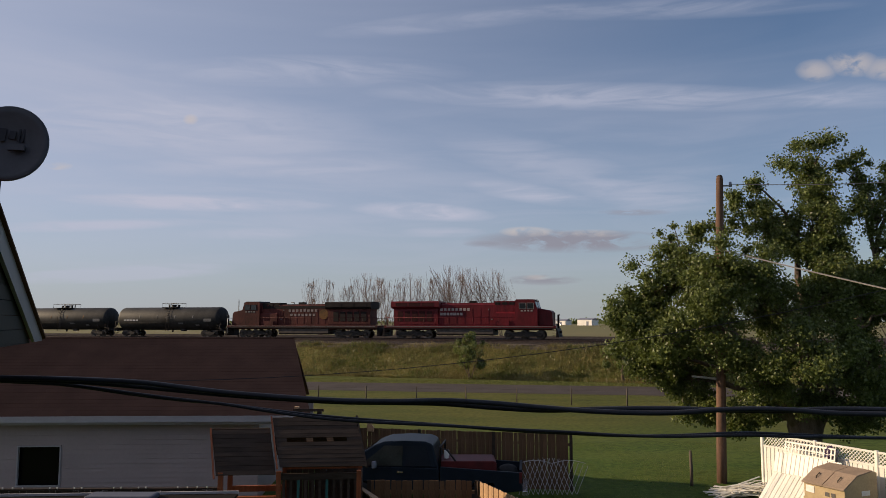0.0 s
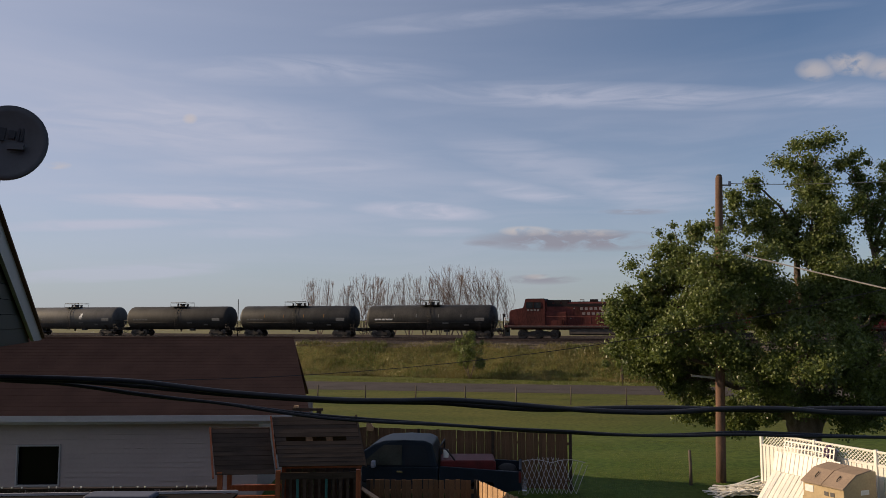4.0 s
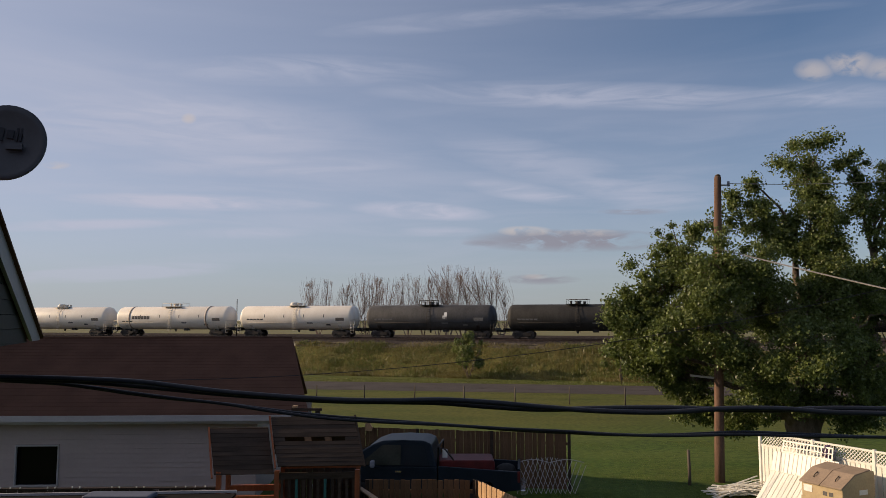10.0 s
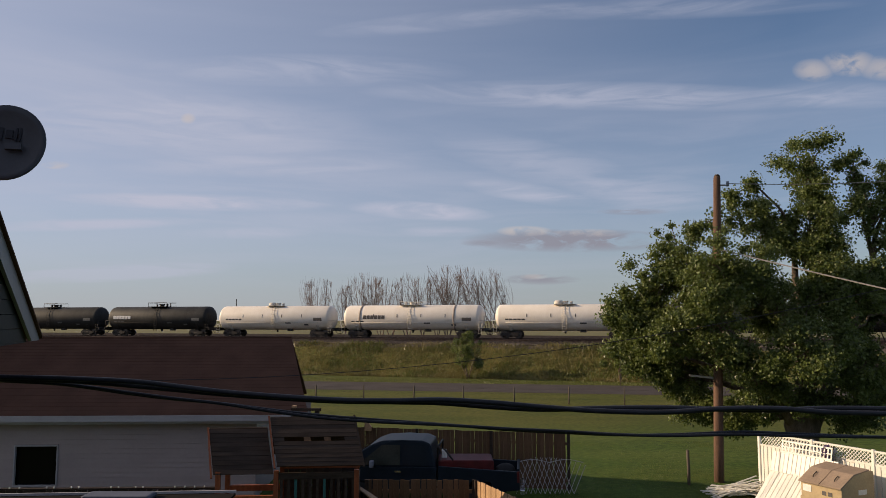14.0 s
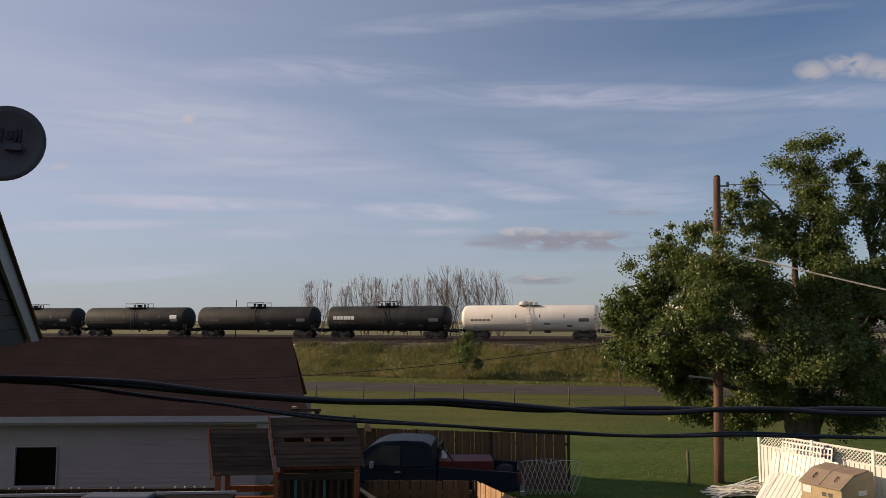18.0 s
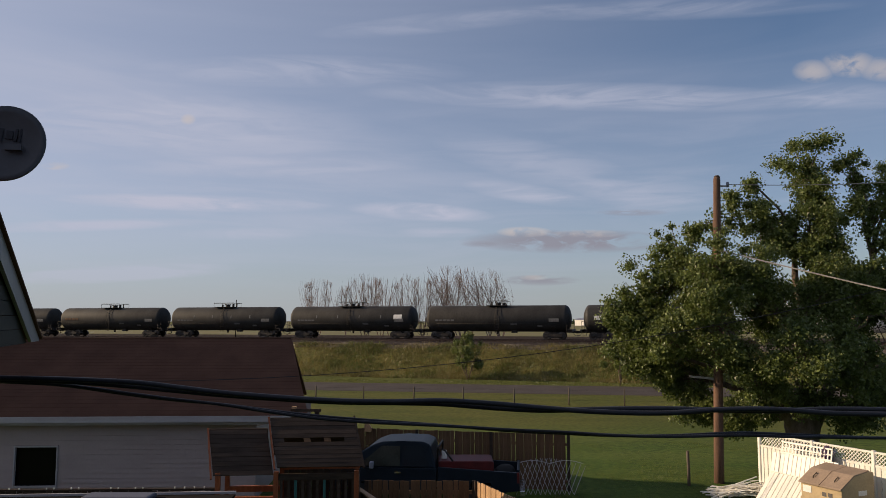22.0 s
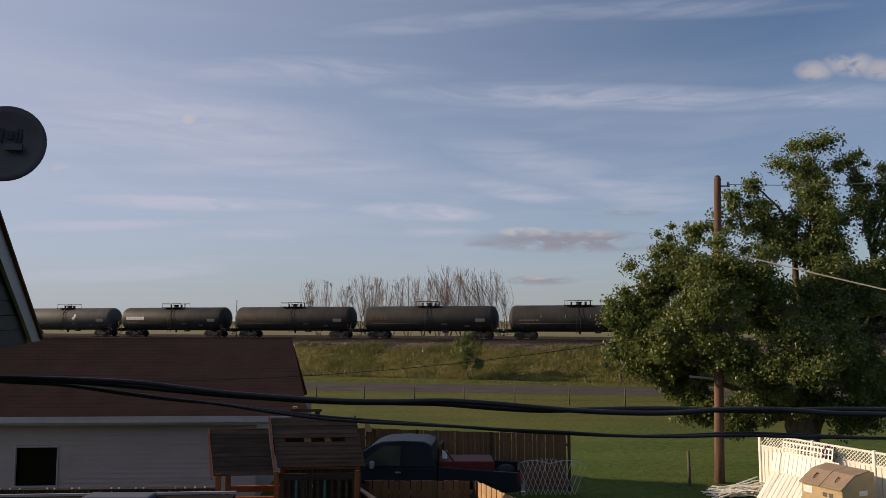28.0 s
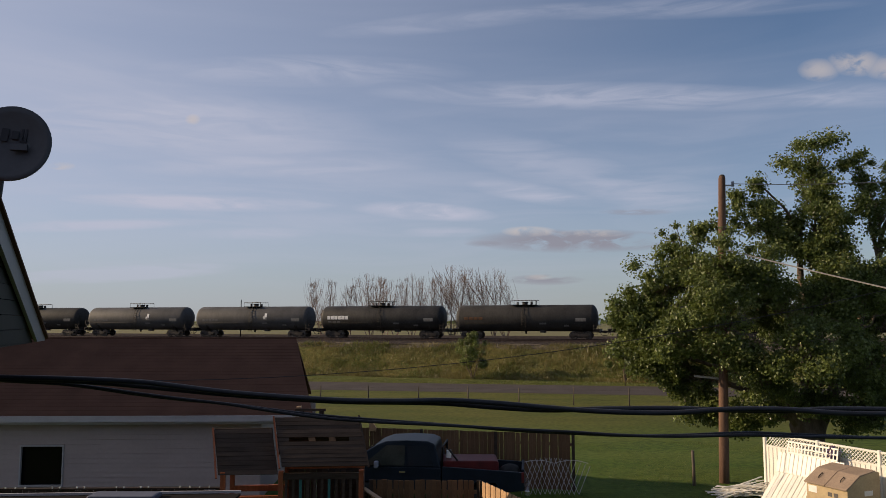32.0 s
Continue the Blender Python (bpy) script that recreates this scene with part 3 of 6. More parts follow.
    for dx, r, h in ((-0.85, 0.12, 0.34), (0.75, 0.16, 0.28)) if style != "twin" else ((0.8, 0.14, 0.36), (-0.9, 0.11, 0.3), (1.35, 0.07, 0.42)):
        def valve(bm):
            bm_tube(bm, [(cx + dx, 0.1, top - 0.08), (cx + dx, 0.1, top + h)], r, 10)
            return bm_tube(bm, [(cx + dx, 0.1, top + h), (cx + dx, 0.1, top + h + 0.06)], r * 1.25, 10)
        part("valve", shared("valve/%s%.2f" % (style, dx), valve, P if paint != "white_tank" else trim_p), None, car)
    if style == "dome":
        def dome(bm):
            return lathe_z(bm, [(0.06, 0.62), (0.42, 0.55), (0.5, 0.45), (0.56, 0.42)], cx - 0.75, 0, top - 0.1)
        part("valve_housing", shared("valve_housing", dome, trim_p), None, car)

    def railing(bm):
        for y in (-1.0, 1.0):
            for z in ((0.56,) if style != "banded" else (0.4,)):
                bm_tube(bm, [(cx - span / 2, y, top - 0.1), (cx - span / 2, y, top + z), (cx + span / 2, y, top + z), (cx + span / 2, y, top - 0.1)], 0.026, 6)
                bm_tube(bm, [(cx, y, top - 0.1), (cx, y, top + z)], 0.02, 6)
        for x in (cx - span / 2, cx + span / 2):
            bm_tube(bm, [(x, -1.0, top + 0.5), (x, 1.0, top + 0.5)], 0.022, 6)
        return bm
    if style != "dome":
        part("railing", shared("railing/" + style, railing, trim_p), None, car)

    def ladder(bm):
        x = cx + 0.15
        for dx in (-0.24, 0.24):
            pts = [(x + dx, -(RADIUS + 0.09) * math.cos(a) - 0.02, AXIS_Z + (RADIUS + 0.09) * math.sin(a)) for a in np.linspace(-0.1, 1.25, 9)]
            bm_tube(bm, [(x + dx, -1.6, 0.75)] + pts, 0.024, 6)
        for k in range(11):
            z = 0.85 + k * 0.3
            y = -1.6 if z < AXIS_Z else -(math.sqrt(max(0.02, (RADIUS + 0.09) ** 2 - (z - AXIS_Z) ** 2)) + 0.02)
            if z < AXIS_Z + 1.45:
                bm_tube(bm, [(x - 0.24, y, z), (x + 0.24, y, z)], 0.02, 6)
        return bm
    part("ladder", shared("ladder/" + style, ladder, trim_p), None, car)

    def side_rail(bm):
        y = -RADIUS - 0.06
        bm_tube(bm, [(-half + 1.6, y, 1.9), (half - 1.6, y, 1.9)], 0.016, 6)
        for k in range(7):
            x = -half + 1.6 + (2 * half - 3.2) * k / 6
            bm_tube(bm, [(x, y, 1.9), (x, y + 0.2, 1.9)], 0.016, 6)
        return bm
    part("side_handrail", shared("side_handrail/%.2f" % half, side_rail, trim_p), None, car)

    def outlet(bm):
        bm_tube(bm, [(0, 0, 1.2), (0, 0, 0.86)], [0.3, 0.16], 10)
        bm_tube(bm, [(0, 0, 0.86), (0, 0, 0.62)], 0.12, 10)
        bm_tube(bm, [(-half + 2.4, -0.3, 0.98), (half - 2.4, -0.3, 0.98)], 0.025, 6)
        bm_box(bm, 2.2, -0.5, 0.92, 0.7, 0.4, 0.34)
        return bm
    part("outlet_gear", shared("outlet_gear/%.2f" % half, outlet, M["steel"]), None, car)
    if style == "banded":
        for x in (-half * 0.72, half * 0.62):
            part("band", shared("band/%.1f" % x, lambda bm: lathe_x(bm, [(x - 0.1, RADIUS), (x - 0.1, RADIUS + 0.05), (x + 0.1, RADIUS + 0.05), (x + 0.1, RADIUS)], z=AXIS_Z), M["band"]), None, car)

    def mark(name, x0, x1, z0, z1, material, lab=""):
        bm = bmesh.new()
        tank_patch(bm, x0, x1, z0, z1)
        part(name, bm, M[material], car, lab)
    fore = "mark_dark" if paint == "white_tank" else "mark"
    dim = "mark_dark" if paint == "white_tank" else "mark_dim"
    if "word" in marks:
        for k in range(6):
            x = -half + (3.1 if style == "banded" else 1.35) + k * 0.5
            mark("lettering", x, x + 0.43, 2.34, 2.8, fore)
        for k in range(3):
            x = -half + 1.45 + k * 0.62
            mark("lettering", x, x + 0.46, 1.95, 2.1, dim)
    elif "rust_word" in marks:
        for k in range(4):
            x = -half + 1.3 + k * 0.62
            mark("lettering", x, x + 0.5, 2.3, 2.62, "mark_rust")
    else:
        for k in range(5):
            x = -half + 1.5 + k * 0.5
            mark("lettering", x, x + 0.4, 2.2, 2.38, fore if "bright" in marks else dim)
    if "ticks" in marks or paint == "white_tank":
        for k in range(4):
            x = -half * 0.52 + k * half * 0.34
            mark("tick", x, x + 0.1, 2.55, 2.95, "mark_yellow" if "rusty" in marks else dim)
    if "spot" in marks:
        mark("patch", half * 0.24, half * 0.24 + 0.3, 2.4, 2.75, "mark")
        mark("patch", half * 0.24 + 0.22, half * 0.24 + 0.55, 2.55, 3.15, "mark")
        mark("patch", half * 0.24 + 0.05, half * 0.24 + 0.55, 2.3, 2.62, "mark_dim")
    if "placard" in marks:
        mark("placard", half - 2.6, half - 1.5, 2.45, 3.0, "mark")
    mark("data_panel", half - 2.5, half - 1.3, 2.1, 2.5, dim)
    mark("data_panel", 1.9, 2.7, 1.75, 1.95, dim)
    mark("data_panel", half - 3.9, half - 3.3, 1.5, 1.7, dim)
    return car


def lathe_z(bm, profile, cx, cy, cz, seg=20):
    rings = [[bm.verts.new((cx + math.cos(2 * math.pi * k / seg) * r, cy + math.sin(2 * math.pi * k / seg) * r, cz + z)) for k in range(seg)] for z, r in profile]
    for a, b in zip(rings, rings[1:]):
        for k in range(seg):
            bm.faces.new((a[k], a[(k + 1) % seg], b[(k + 1) % seg], b[k])).smooth = True
    bm.faces.new(list(reversed(rings[0])))
    bm.faces.new(rings[-1])
    return bm


def locomotive(pitch, label, paint, roof_paint, lead):
    """A six-axle road engine; x forward, the cab at the front."""
    e = thing("locomotive", label, "locomotive", "locomotives of the train")
    P, R = M[paint], M[roof_paint]
    h = pitch / 2 - 0.5
    sd = 1 if lead else -1          # the side that the yard sees
    bm = bm_box(bmesh.new(), 0, 0, 1.42, 2 * h, 3.0, 0.34)
    bm_box(bm, 0, 0, 1.2, 2 * h - 1.2, 1.2, 0.3)
    part("underframe", bevel(bm, 0.02, 1), P, e)
    fuel = [(-1.35, 0.62), (-1.1, 0.42), (1.1, 0.42), (1.35, 0.62), (1.35, 1.18), (-1.35, 1.18)]
    part("fuel_tank", bm_prism(bmesh.new(), fuel, -4.0, 3.2, "x"), M["fuel"], e)
    # engine hood, from the cab back to the radiators
    hood = [(-0.95, 1.6), (-0.95, 4.15), (-0.75, 4.35), (0.75, 4.35), (0.95, 4.15), (0.95, 1.6)]
    part("engine_hood", bm_prism(bmesh.new(), hood, -3.9, h - 4.9, "x"), P, e)
    part("hood_roof", bm_box(bmesh.new(), (h - 4.9 - 3.9) / 2, 0, 4.37, h - 1.2, 1.5, 0.06), R, e)
    rear = [(-1.35, 1.6), (-1.35, 3.75), (-1.5, 3.95), (-1.5, 4.5), (-1.4, 4.62), (1.4, 4.62), (1.5, 4.5), (1.5, 3.95), (1.35, 3.75), (1.35, 1.6)]
    rear_low = [(-1.1, 1.6), (-1.1, 3.7), (1.1, 3.7), (1.1, 1.6)]
    part("radiator_cabin", bm_prism(bmesh.new(), rear_low, -h + 1.1, -3.9, "x"), P, e)
    part("radiator_hood", bm_prism(bmesh.new(), [(-1.2, 3.7), (-1.5, 3.95), (-1.5, 4.5), (-1.38, 4.64), (1.38, 4.64), (1.5, 4.5), (1.5, 3.95), (1.2, 3.7)], -h + 0.9, -3.6, "x"), R if not lead else P, e)
    for k in range(5):
        x = -h + 1.6 + k * 0.98
        part("grille", bm_box(bmesh.new(), x + 0.4, sd * -1.11, 2.75, 0.72, 0.05, 1.25), M["loco_shade" if lead else "loco_dark"], e)
    for k in range(3):
        x = -h + 1.5 + k * 1.75
        part("radiator_grille", bm_box(bmesh.new(), x + 0.8, sd * -1.5, 4.23, 1.55, 0.05, 0.42), M["loco_shade" if lead else "loco_dark"], e)
    for k in range(9):
        x = -3.4 + k * 1.02
        if x < h - 6.0:
            part("hood_door", bm_box(bmesh.new(), x + 0.45, sd * -0.96, 2.75, 0.86, 0.03, 1.9), P, e)
    part("blower_housing", bm_prism(bmesh.new(), [(-1.25, 1.6), (-1.25, 3.1), (-0.95, 3.3), (0.95, 3.3), (1.25, 3.1), (1.25, 1.6)], h - 7.4, h - 4.8, "x"), P, e)
    part("dynamic_brake", bm_box(bmesh.new(), h - 6.4, 0, 4.45, 2.6, 1.7, 0.3), R, e)
    if not lead:
        part("soot_band", bm_box(bmesh.new(), (h - 4.9 - 3.9) / 2, sd * -0.955, 3.98, h - 1.4, 0.02, 0.34), M["loco_dark"], e, "soot-blackened upper hood")
    part("exhaust_stack", bm_box(bmesh.new(), 0.4, 0, 4.5, 0.9, 0.6, 0.34), M["loco_dark"], e)
    part("horn", bm_tube(bmesh.new(), [(1.6, 0, 4.38), (1.6, 0, 4.6), (2.1, 0, 4.62)], 0.06, 8), M["steel"], e)
    # cab with its raked windscreen
    cab = [(h - 4.9, 1.6), (h - 4.9, 4.55), (h - 4.75, 4.7), (h - 2.75, 4.7), (h - 2.55, 4.62), (h - 2.3, 3.75), (h - 2.2, 3.62), (h - 2.2, 1.6)]
    part("cab", bm_prism(bmesh.new(), cab, -1.48, 1.48, "y"), P, e)
    part("cab_roof", bm_prism(bmesh.new(), [(h - 4.95, 4.6), (h - 4.8, 4.78), (h - 2.8, 4.78), (h - 2.45, 4.66)], -1.3, 1.3, "y"), R, e)
    for x, w in ((h - 4.0, 0.75), (h - 3.05, 0.72)):
        win = part("cab_window", bm_box(bmesh.new(), x, sd * -1.49, 3.98, w, 0.04, 0.62), M["glass"], e, "dark glass side window")
        for dz in (-0.35, 0.35):
            part("window_frame", bm_box(bmesh.new(), x, sd * -1.495, 3.98 + dz, w + 0.12, 0.05, 0.06), M["mark_dim" if lead else "loco_dark"], win)
        for dx in (-w / 2 - 0.03, w / 2 + 0.03):
            part("window_frame", bm_box(bmesh.new(), x + dx, sd * -1.495, 3.98, 0.06, 0.05, 0.66), M["mark_dim" if lead else "loco_dark"], win)
    for y in (-0.72, 0.72):
        part("windscreen", bm_box(bmesh.new(), h - 2.42, y, 4.13, 0.04, 1.1, 0.7, Euler((0, radians(-16), 0)).to_matrix()), M["glass"], e)
    nose = [(h - 2.25, 1.6), (h - 2.25, 3.7), (h - 0.75, 3.42), (h - 0.5, 3.2), (h - 0.42, 1.6)]
    part("nose", bevel(bm_prism(bmesh.new(), nose, -1.05, 1.05, "y"), 0.06), P, e)
    part("headlight", bm_box(bmesh.new(), h - 2.5, 0, 4.68, 0.2, 0.5, 0.18), M["chrome"], e)
    for y in (-0.8, 0.8):
        lamp = part("ditch_light", bm_tube(bmesh.new(), [(h - 0.1, y, 1.75), (h + 0.12, y, 1.75)], 0.13, 12), M["steel"], e)
        if lead:
            part("lens", bm_tube(bmesh.new(), [(h + 0.12, y, 1.75), (h + 0.15, y, 1.75)], 0.11, 12), M["lamp_glow"], lamp, "lit lamp lens")
    for s in (-1, 1):
        bogie(e, s * (h - 3.85) - 0.1, 3, 1.95, 0.53, M["steel"])
        plow = [(s * h, 1.3), (s * (h + 0.12), 1.3), (s * (h + 0.35), 0.25), (s * h, 0.25)]
        part("pilot", bm_prism(bmesh.new(), plow, -1.45, 1.45, "y"), M["loco_dark"], e)
        c = part("coupler", shared("coupler/%d" % s, lambda b: coupler_bm(b, s), M["steel"]), None, e)
        c.location = (s * (pitch / 2 - 0.66), 0, 0)
        bm = bmesh.new()
        for k in range(4):
            bm_box(bm, s * (h - 0.15), sd * -1.4, 0.45 + k * 0.3, 0.5, 0.3, 0.04)
        part("steps", bm, M["steel"], e)
        bm = bmesh.new()
        for y in (-1.42, 1.42):
            bm_tube(bm, [(s * h, y, 0.6), (s * h, y, 2.55)], 0.03, 6)
        bm_tube(bm, [(s * h, -1.42, 2.5), (s * h, 1.42, 2.5)], 0.025, 6)
        part("end_handrail", bm, M["mark"] if s > 0 else M["steel"], e)
    bm = bmesh.new()
    x = -h + 0.4
    while x < h - 5:
        bm_tube(bm, [(x, sd * -1.45, 1.58), (x, sd * -1.45, 2.6)], 0.02, 6)
        x += 1.6
    bm_tube(bm, [(-h, sd * -1.45, 2.6), (h - 5, sd * -1.45, 2.6)], 0.02, 6)
    part("side_handrail", bm, P, e)
    part("sill_stripe", bm_box(bmesh.new(), 0, sd * -1.51, 1.5, 2 * h - 0.6, 0.02, 0.07), M["mark_dim"], e, "worn pale sill stripe")
    # two rows of plain bars in place of the railway's name
    for row, (x0, z, n) in enumerate(((-3.7, 3.42, 8), (-3.7, 2.86, 7))) if lead else enumerate(((-2.3, 3.38, 8), (-2.0, 2.8, 7))):
        for k in range(n):
            xa = x0 + k * ((0.5, 0.43)[row] if lead else 0.55)
            part("lettering", bm_box(bmesh.new(), xa + 0.22, sd * -0.985, z + 0.17, 0.34, 0.02, 0.31), M["mark_worn"] if lead else M["mark_faint"], e)
    for k in range(4):
        part("number_bar", bm_box(bmesh.new(), h - 4.1 + k * 0.4, sd * -1.5, 3.4, 0.24, 0.02, 0.18), M["mark_worn"] if lead else M["mark_dim"], e)
    for k in range(3):
        part("roof_vent", bm_box(bmesh.new(), h - 7.2 + k * 0.9, sd * -0.93, 4.3, 0.62, 0.12, 0.3), M["loco_dark"], e)
    part("sill_grime", bm_box(bmesh.new(), 0, sd * -1.512, 1.3, 2 * h - 0.8, 0.02, 0.12), M["loco_dark"], e)
    part("battery_box", bm_box(bmesh.new(), h - 6.3, sd * -1.2, 1.9, 1.3, 0.5, 0.55), P, e)
    part("front_door", bm_box(bmesh.new(), h - 0.45, 0.5, 2.4, 0.03, 0.6, 1.5), M["loco_dark"], e)
    part("brake_stand", bm_tube(bmesh.new(), [(h + 0.2, sd * -0.9, 1.3), (h + 0.2, sd * -0.9, 2.9), (h + 0.35, sd * -0.9, 2.9)], 0.12, 8), M["loco_dark"], e)
    for x, z in ((h - 8.3, 3.6), (h - 7.9, 2.4)):
        part("hood_latch", bm_box(bmesh.new(), x, sd * -0.99, z, 0.14, 0.03, 0.14), M["mark_dim"], e)
    return e


def mirrored_marks(e, x):
    bm = bmesh.new()
    bm_tube(bm, [(x, 0.94, 3.05), (x, 1.0, 3.05)], 0.66, 24)
    part("emblem", bm, M["mark_amber"], e, "faded round yellow emblem")


# the order of the train: length over couplers, paint, look, fittings, markings
TRAIN = []
lead = locomotive(22.8, "bright red six-axle diesel locomotive with a dark pilot", "loco_red", "loco_red", True)
second = locomotive(22.9, "faded red diesel locomotive with sooty roof running backwards", "loco_faded", "loco_dark", False)
TRAIN += [(lead, 22.8, 0), (second, 22.9, 180)]
DARK = "black tank car with %s in the train"
for pitch, paint, label, style, marks in (
        (18.59, "black_tank", DARK % "white lettering", "hatch", ("bright", "ticks")),
        (18.55, "black_tank", DARK % "rusty yellow ticks", "twin", ("ticks", "rusty")),
        (18.37, "dark_tank", "charcoal tank car with a plain side and a hatch platform", "hatch", ()),
        (18.48, "grey_tank", "grey tank car with a white spot on its side", "hatch", ("spot",)),
        (18.47, "white_tank", "cream-white tank car with a round valve housing on top", "dome", ()),
        (20.14, "white_tank", "pale tank car with two steel bands and dark lettering", "banded", ("word",)),
        (18.53, "white_tank", "cream-white tank car with a valve housing and side ladder", "dome", ()),
        (18.28, "black_tank", DARK % "large white lettering", "twin", ("word",)),
        (19.56, "dark_tank", "charcoal tank car with small faded lettering", "hatch", ()),
        (18.98, "dark_tank", "charcoal tank car with a white placard at its end", "twin", ("ticks", "placard")),
        (18.5, "dark_tank", "charcoal tank car with a framed hatch platform", "twin", ("ticks",)),
        (19.07, "dark_tank", "charcoal tank car with faded orange lettering and two hatches", "twin", ("rust_word",)),
        (18.87, "dark_tank", "charcoal tank car with faded orange lettering", "twin", ("rust_word",)),
        (18.51, "black_tank", DARK % "large white lettering, long platform", "twin", ("word",)),
        (19.08, "grey_tank", "grey tank car with a pale spot, coupled in the train", "hatch", ("spot",)),
        (18.31, "grey_tank", "grey tank car with a white spot near its middle", "hatch", ("spot",)),
        (18.6, "dark_tank", "charcoal tank car near the end of the view", "hatch", ()),
        (18.6, "dark_tank", "charcoal tank car with a plain dusty side", "twin", ())):
    TRAIN.append((tank_car(pitch, paint, label, style, marks), pitch, 0))
mirrored_marks(second, -3.2)


# ---- trees and grass ----
def leaves_mesh(name, clumps, count, size, material, rng, flat=0.35):
    """Many small folded leaves set in clumps (x, y, z, rx, ry, rz); the more of them the larger the clump."""
    vol = np.array([c[3] * c[4] * c[5] for c in clumps]) ** 0.62
    pick = rng.choice(len(clumps), count, p=vol / vol.sum())
    C = np.array(clumps)[pick]
    d = rng.normal(size=(count, 3))
    d /= np.linalg.norm(d, axis=1)[:, None]
    r = rng.random(count) ** 0.42
    # sprays: leaves gather round twig ends
    pos = C[:, :3] + d * C[:, 3:6] * r[:, None]
    cell = np.floor(pos / 0.7)
    keep = np.array([noise.noise(Vector(c * 0.9)) for c in cell]) > -0.25
    pos = pos[keep]
    n = len(pos)
    # blades face outwards from their clump and droop
    up = d[keep] * 0.85 + rng.normal(size=(n, 3)) * 0.5 + np.array((0, 0, 0.3))
    up /= np.linalg.norm(up, axis=1)[:, None]
    a = rng.normal(size=(n, 3))
    a[:, 2] -= 0.9
    a -= up * (a * up).sum(1)[:, None]
    a /= np.linalg.norm(a, axis=1)[:, None]
    b = np.cross(up, a)
    s = size * rng.uniform(0.6, 1.35, n)[:, None]
    v = np.stack([pos, pos + a * s * 0.5 + b * s * 0.42 + up * s * 0.12, pos + a * s * 1.05, pos + a * s * 0.5 - b * s * 0.42 + up * s * 0.12], 1).reshape(-1, 3)
    i = np.arange(n) * 4
    faces = [(k, k + 1, k + 2, k + 3) for k in i.tolist()]
    me = bpy.data.meshes.new(name)
    me.from_pydata(v.tolist(), [], faces)
    me.materials.append(material)
    return me


def limb(bm, rng, p, d, length, r, depth, out, up=0.25, spread=0.6, kids=4, bendx=0.0, seg=6, twig=0.008):
    """A tapering limb with its branches; ends are kept in out."""
    pts, radii = [Vector(p)], [r]
    d = Vector(d).normalized()
    steps = 5
    for k in range(steps):
        d = (d + Vector(rng.normal(0, 0.13, 3)) + Vector((bendx, 0, up)) * 0.22).normalized()
        pts.append(pts[-1] + d * length / steps)
        radii.append(r * (1 - 0.75 * (k + 1) / steps))
    bm_tube(bm, pts, radii, max(3, seg), cap=False)
    out.append(pts[-1])
    if depth > 0:
        for k in range(kids):
            f = rng.uniform(0.25, 0.95)
            i = min(steps - 1, int(f * steps))
            q = pts[i].lerp(pts[i + 1], f * steps - i)
            nd = (pts[i + 1] - pts[i]).normalized()
            side = Vector(rng.normal(0, 1, 3)).normalized()
            limb(bm, rng, q, nd * (1 - spread * 0.5) + side * spread, length * rng.uniform(0.4, 0.62), max(twig, radii[i] * 0.6), depth - 1, out, up, spread, kids, bendx, seg - 2, twig)


def spray_crown(name, masses, count, size, material, rng, per=15):
    """Leaves in sprays: each mass (x, y, z, across, up) is a shell of small clumps with hollows between them, thinner inside."""
    clumps = []
    masses = list(masses)
    for p, q in [(p, q) for i, p in enumerate(masses) for q in masses[:i]]:
        gap = math.dist(p[:3], q[:3])
        if gap < 2.7 and min(p[2], q[2]) < 10.6:
            f, k = 0.5, 0.37
            masses.append((*(p[i] + (q[i] - p[i]) * f for i in range(3)), (p[3] + q[3]) * k, (p[4] + q[4]) * k))
    for i, (x, y, z, ra, ru) in enumerate(masses):
        m = max(7, int(per * ra * ru))
        own = np.random.default_rng(int(1000 + 97 * abs(x) + 31 * abs(z) + 7 * abs(y)))
        for k in range(m):
            d = own.normal(size=3)
            d /= np.linalg.norm(d)
            f = own.uniform(0.5, 1.1) if k % 4 else own.uniform(0.1, 0.5)
            q = own.uniform(0.17, 0.42) * (0.72 + 0.28 * min(1.5, ra))
            clumps.append((x + d[0] * ra * f, y + d[1] * ra * 1.05 * f, z + d[2] * ru * f, q * 1.15, q * 1.15, q * own.uniform(0.7, 1.1)))
    C = np.array(clumps)
    w = (C[:, 3] * C[:, 4] * C[:, 5]) ** 0.75
    c = C[rng.choice(len(C), count, p=w / w.sum())]
    d = rng.normal(size=(count, 3))
    d /= np.linalg.norm(d, axis=1)[:, None]
    pos = c[:, :3] + d * c[:, 3:6] * np.minimum(np.abs(rng.normal(size=count)) * 0.8, 1.35)[:, None]
    # leaf blades hang from their stalks and turn mostly outwards
    up = d * 0.45 + rng.normal(size=(count, 3)) * 0.65 + np.array((0, 0, 0.15))
    up /= np.linalg.norm(up, axis=1)[:, None]
    a = rng.normal(size=(count, 3)) * 0.6
    a[:, 2] -= 0.9
    a -= up * (a * up).sum(1)[:, None]
    a /= np.linalg.norm(a, axis=1)[:, None]
    b = np.cross(up, a)
    s = size * rng.uniform(0.6, 1.3, count)[:, None]
    v = np.stack([pos, pos + a * s * 0.42 + b * s * 0.47 + up * s * 0.1, pos + a * s * 1.05, pos + a * s * 0.42 - b * s * 0.47 + up * s * 0.1], 1).reshape(-1, 3)
    me = bpy.data.meshes.new(name)
    me.from_pydata(v.tolist(), [], [(k, k + 1, k + 2, k + 3) for k in range(0, count * 4, 4)])
    me.materials.append(material)
    return me, C


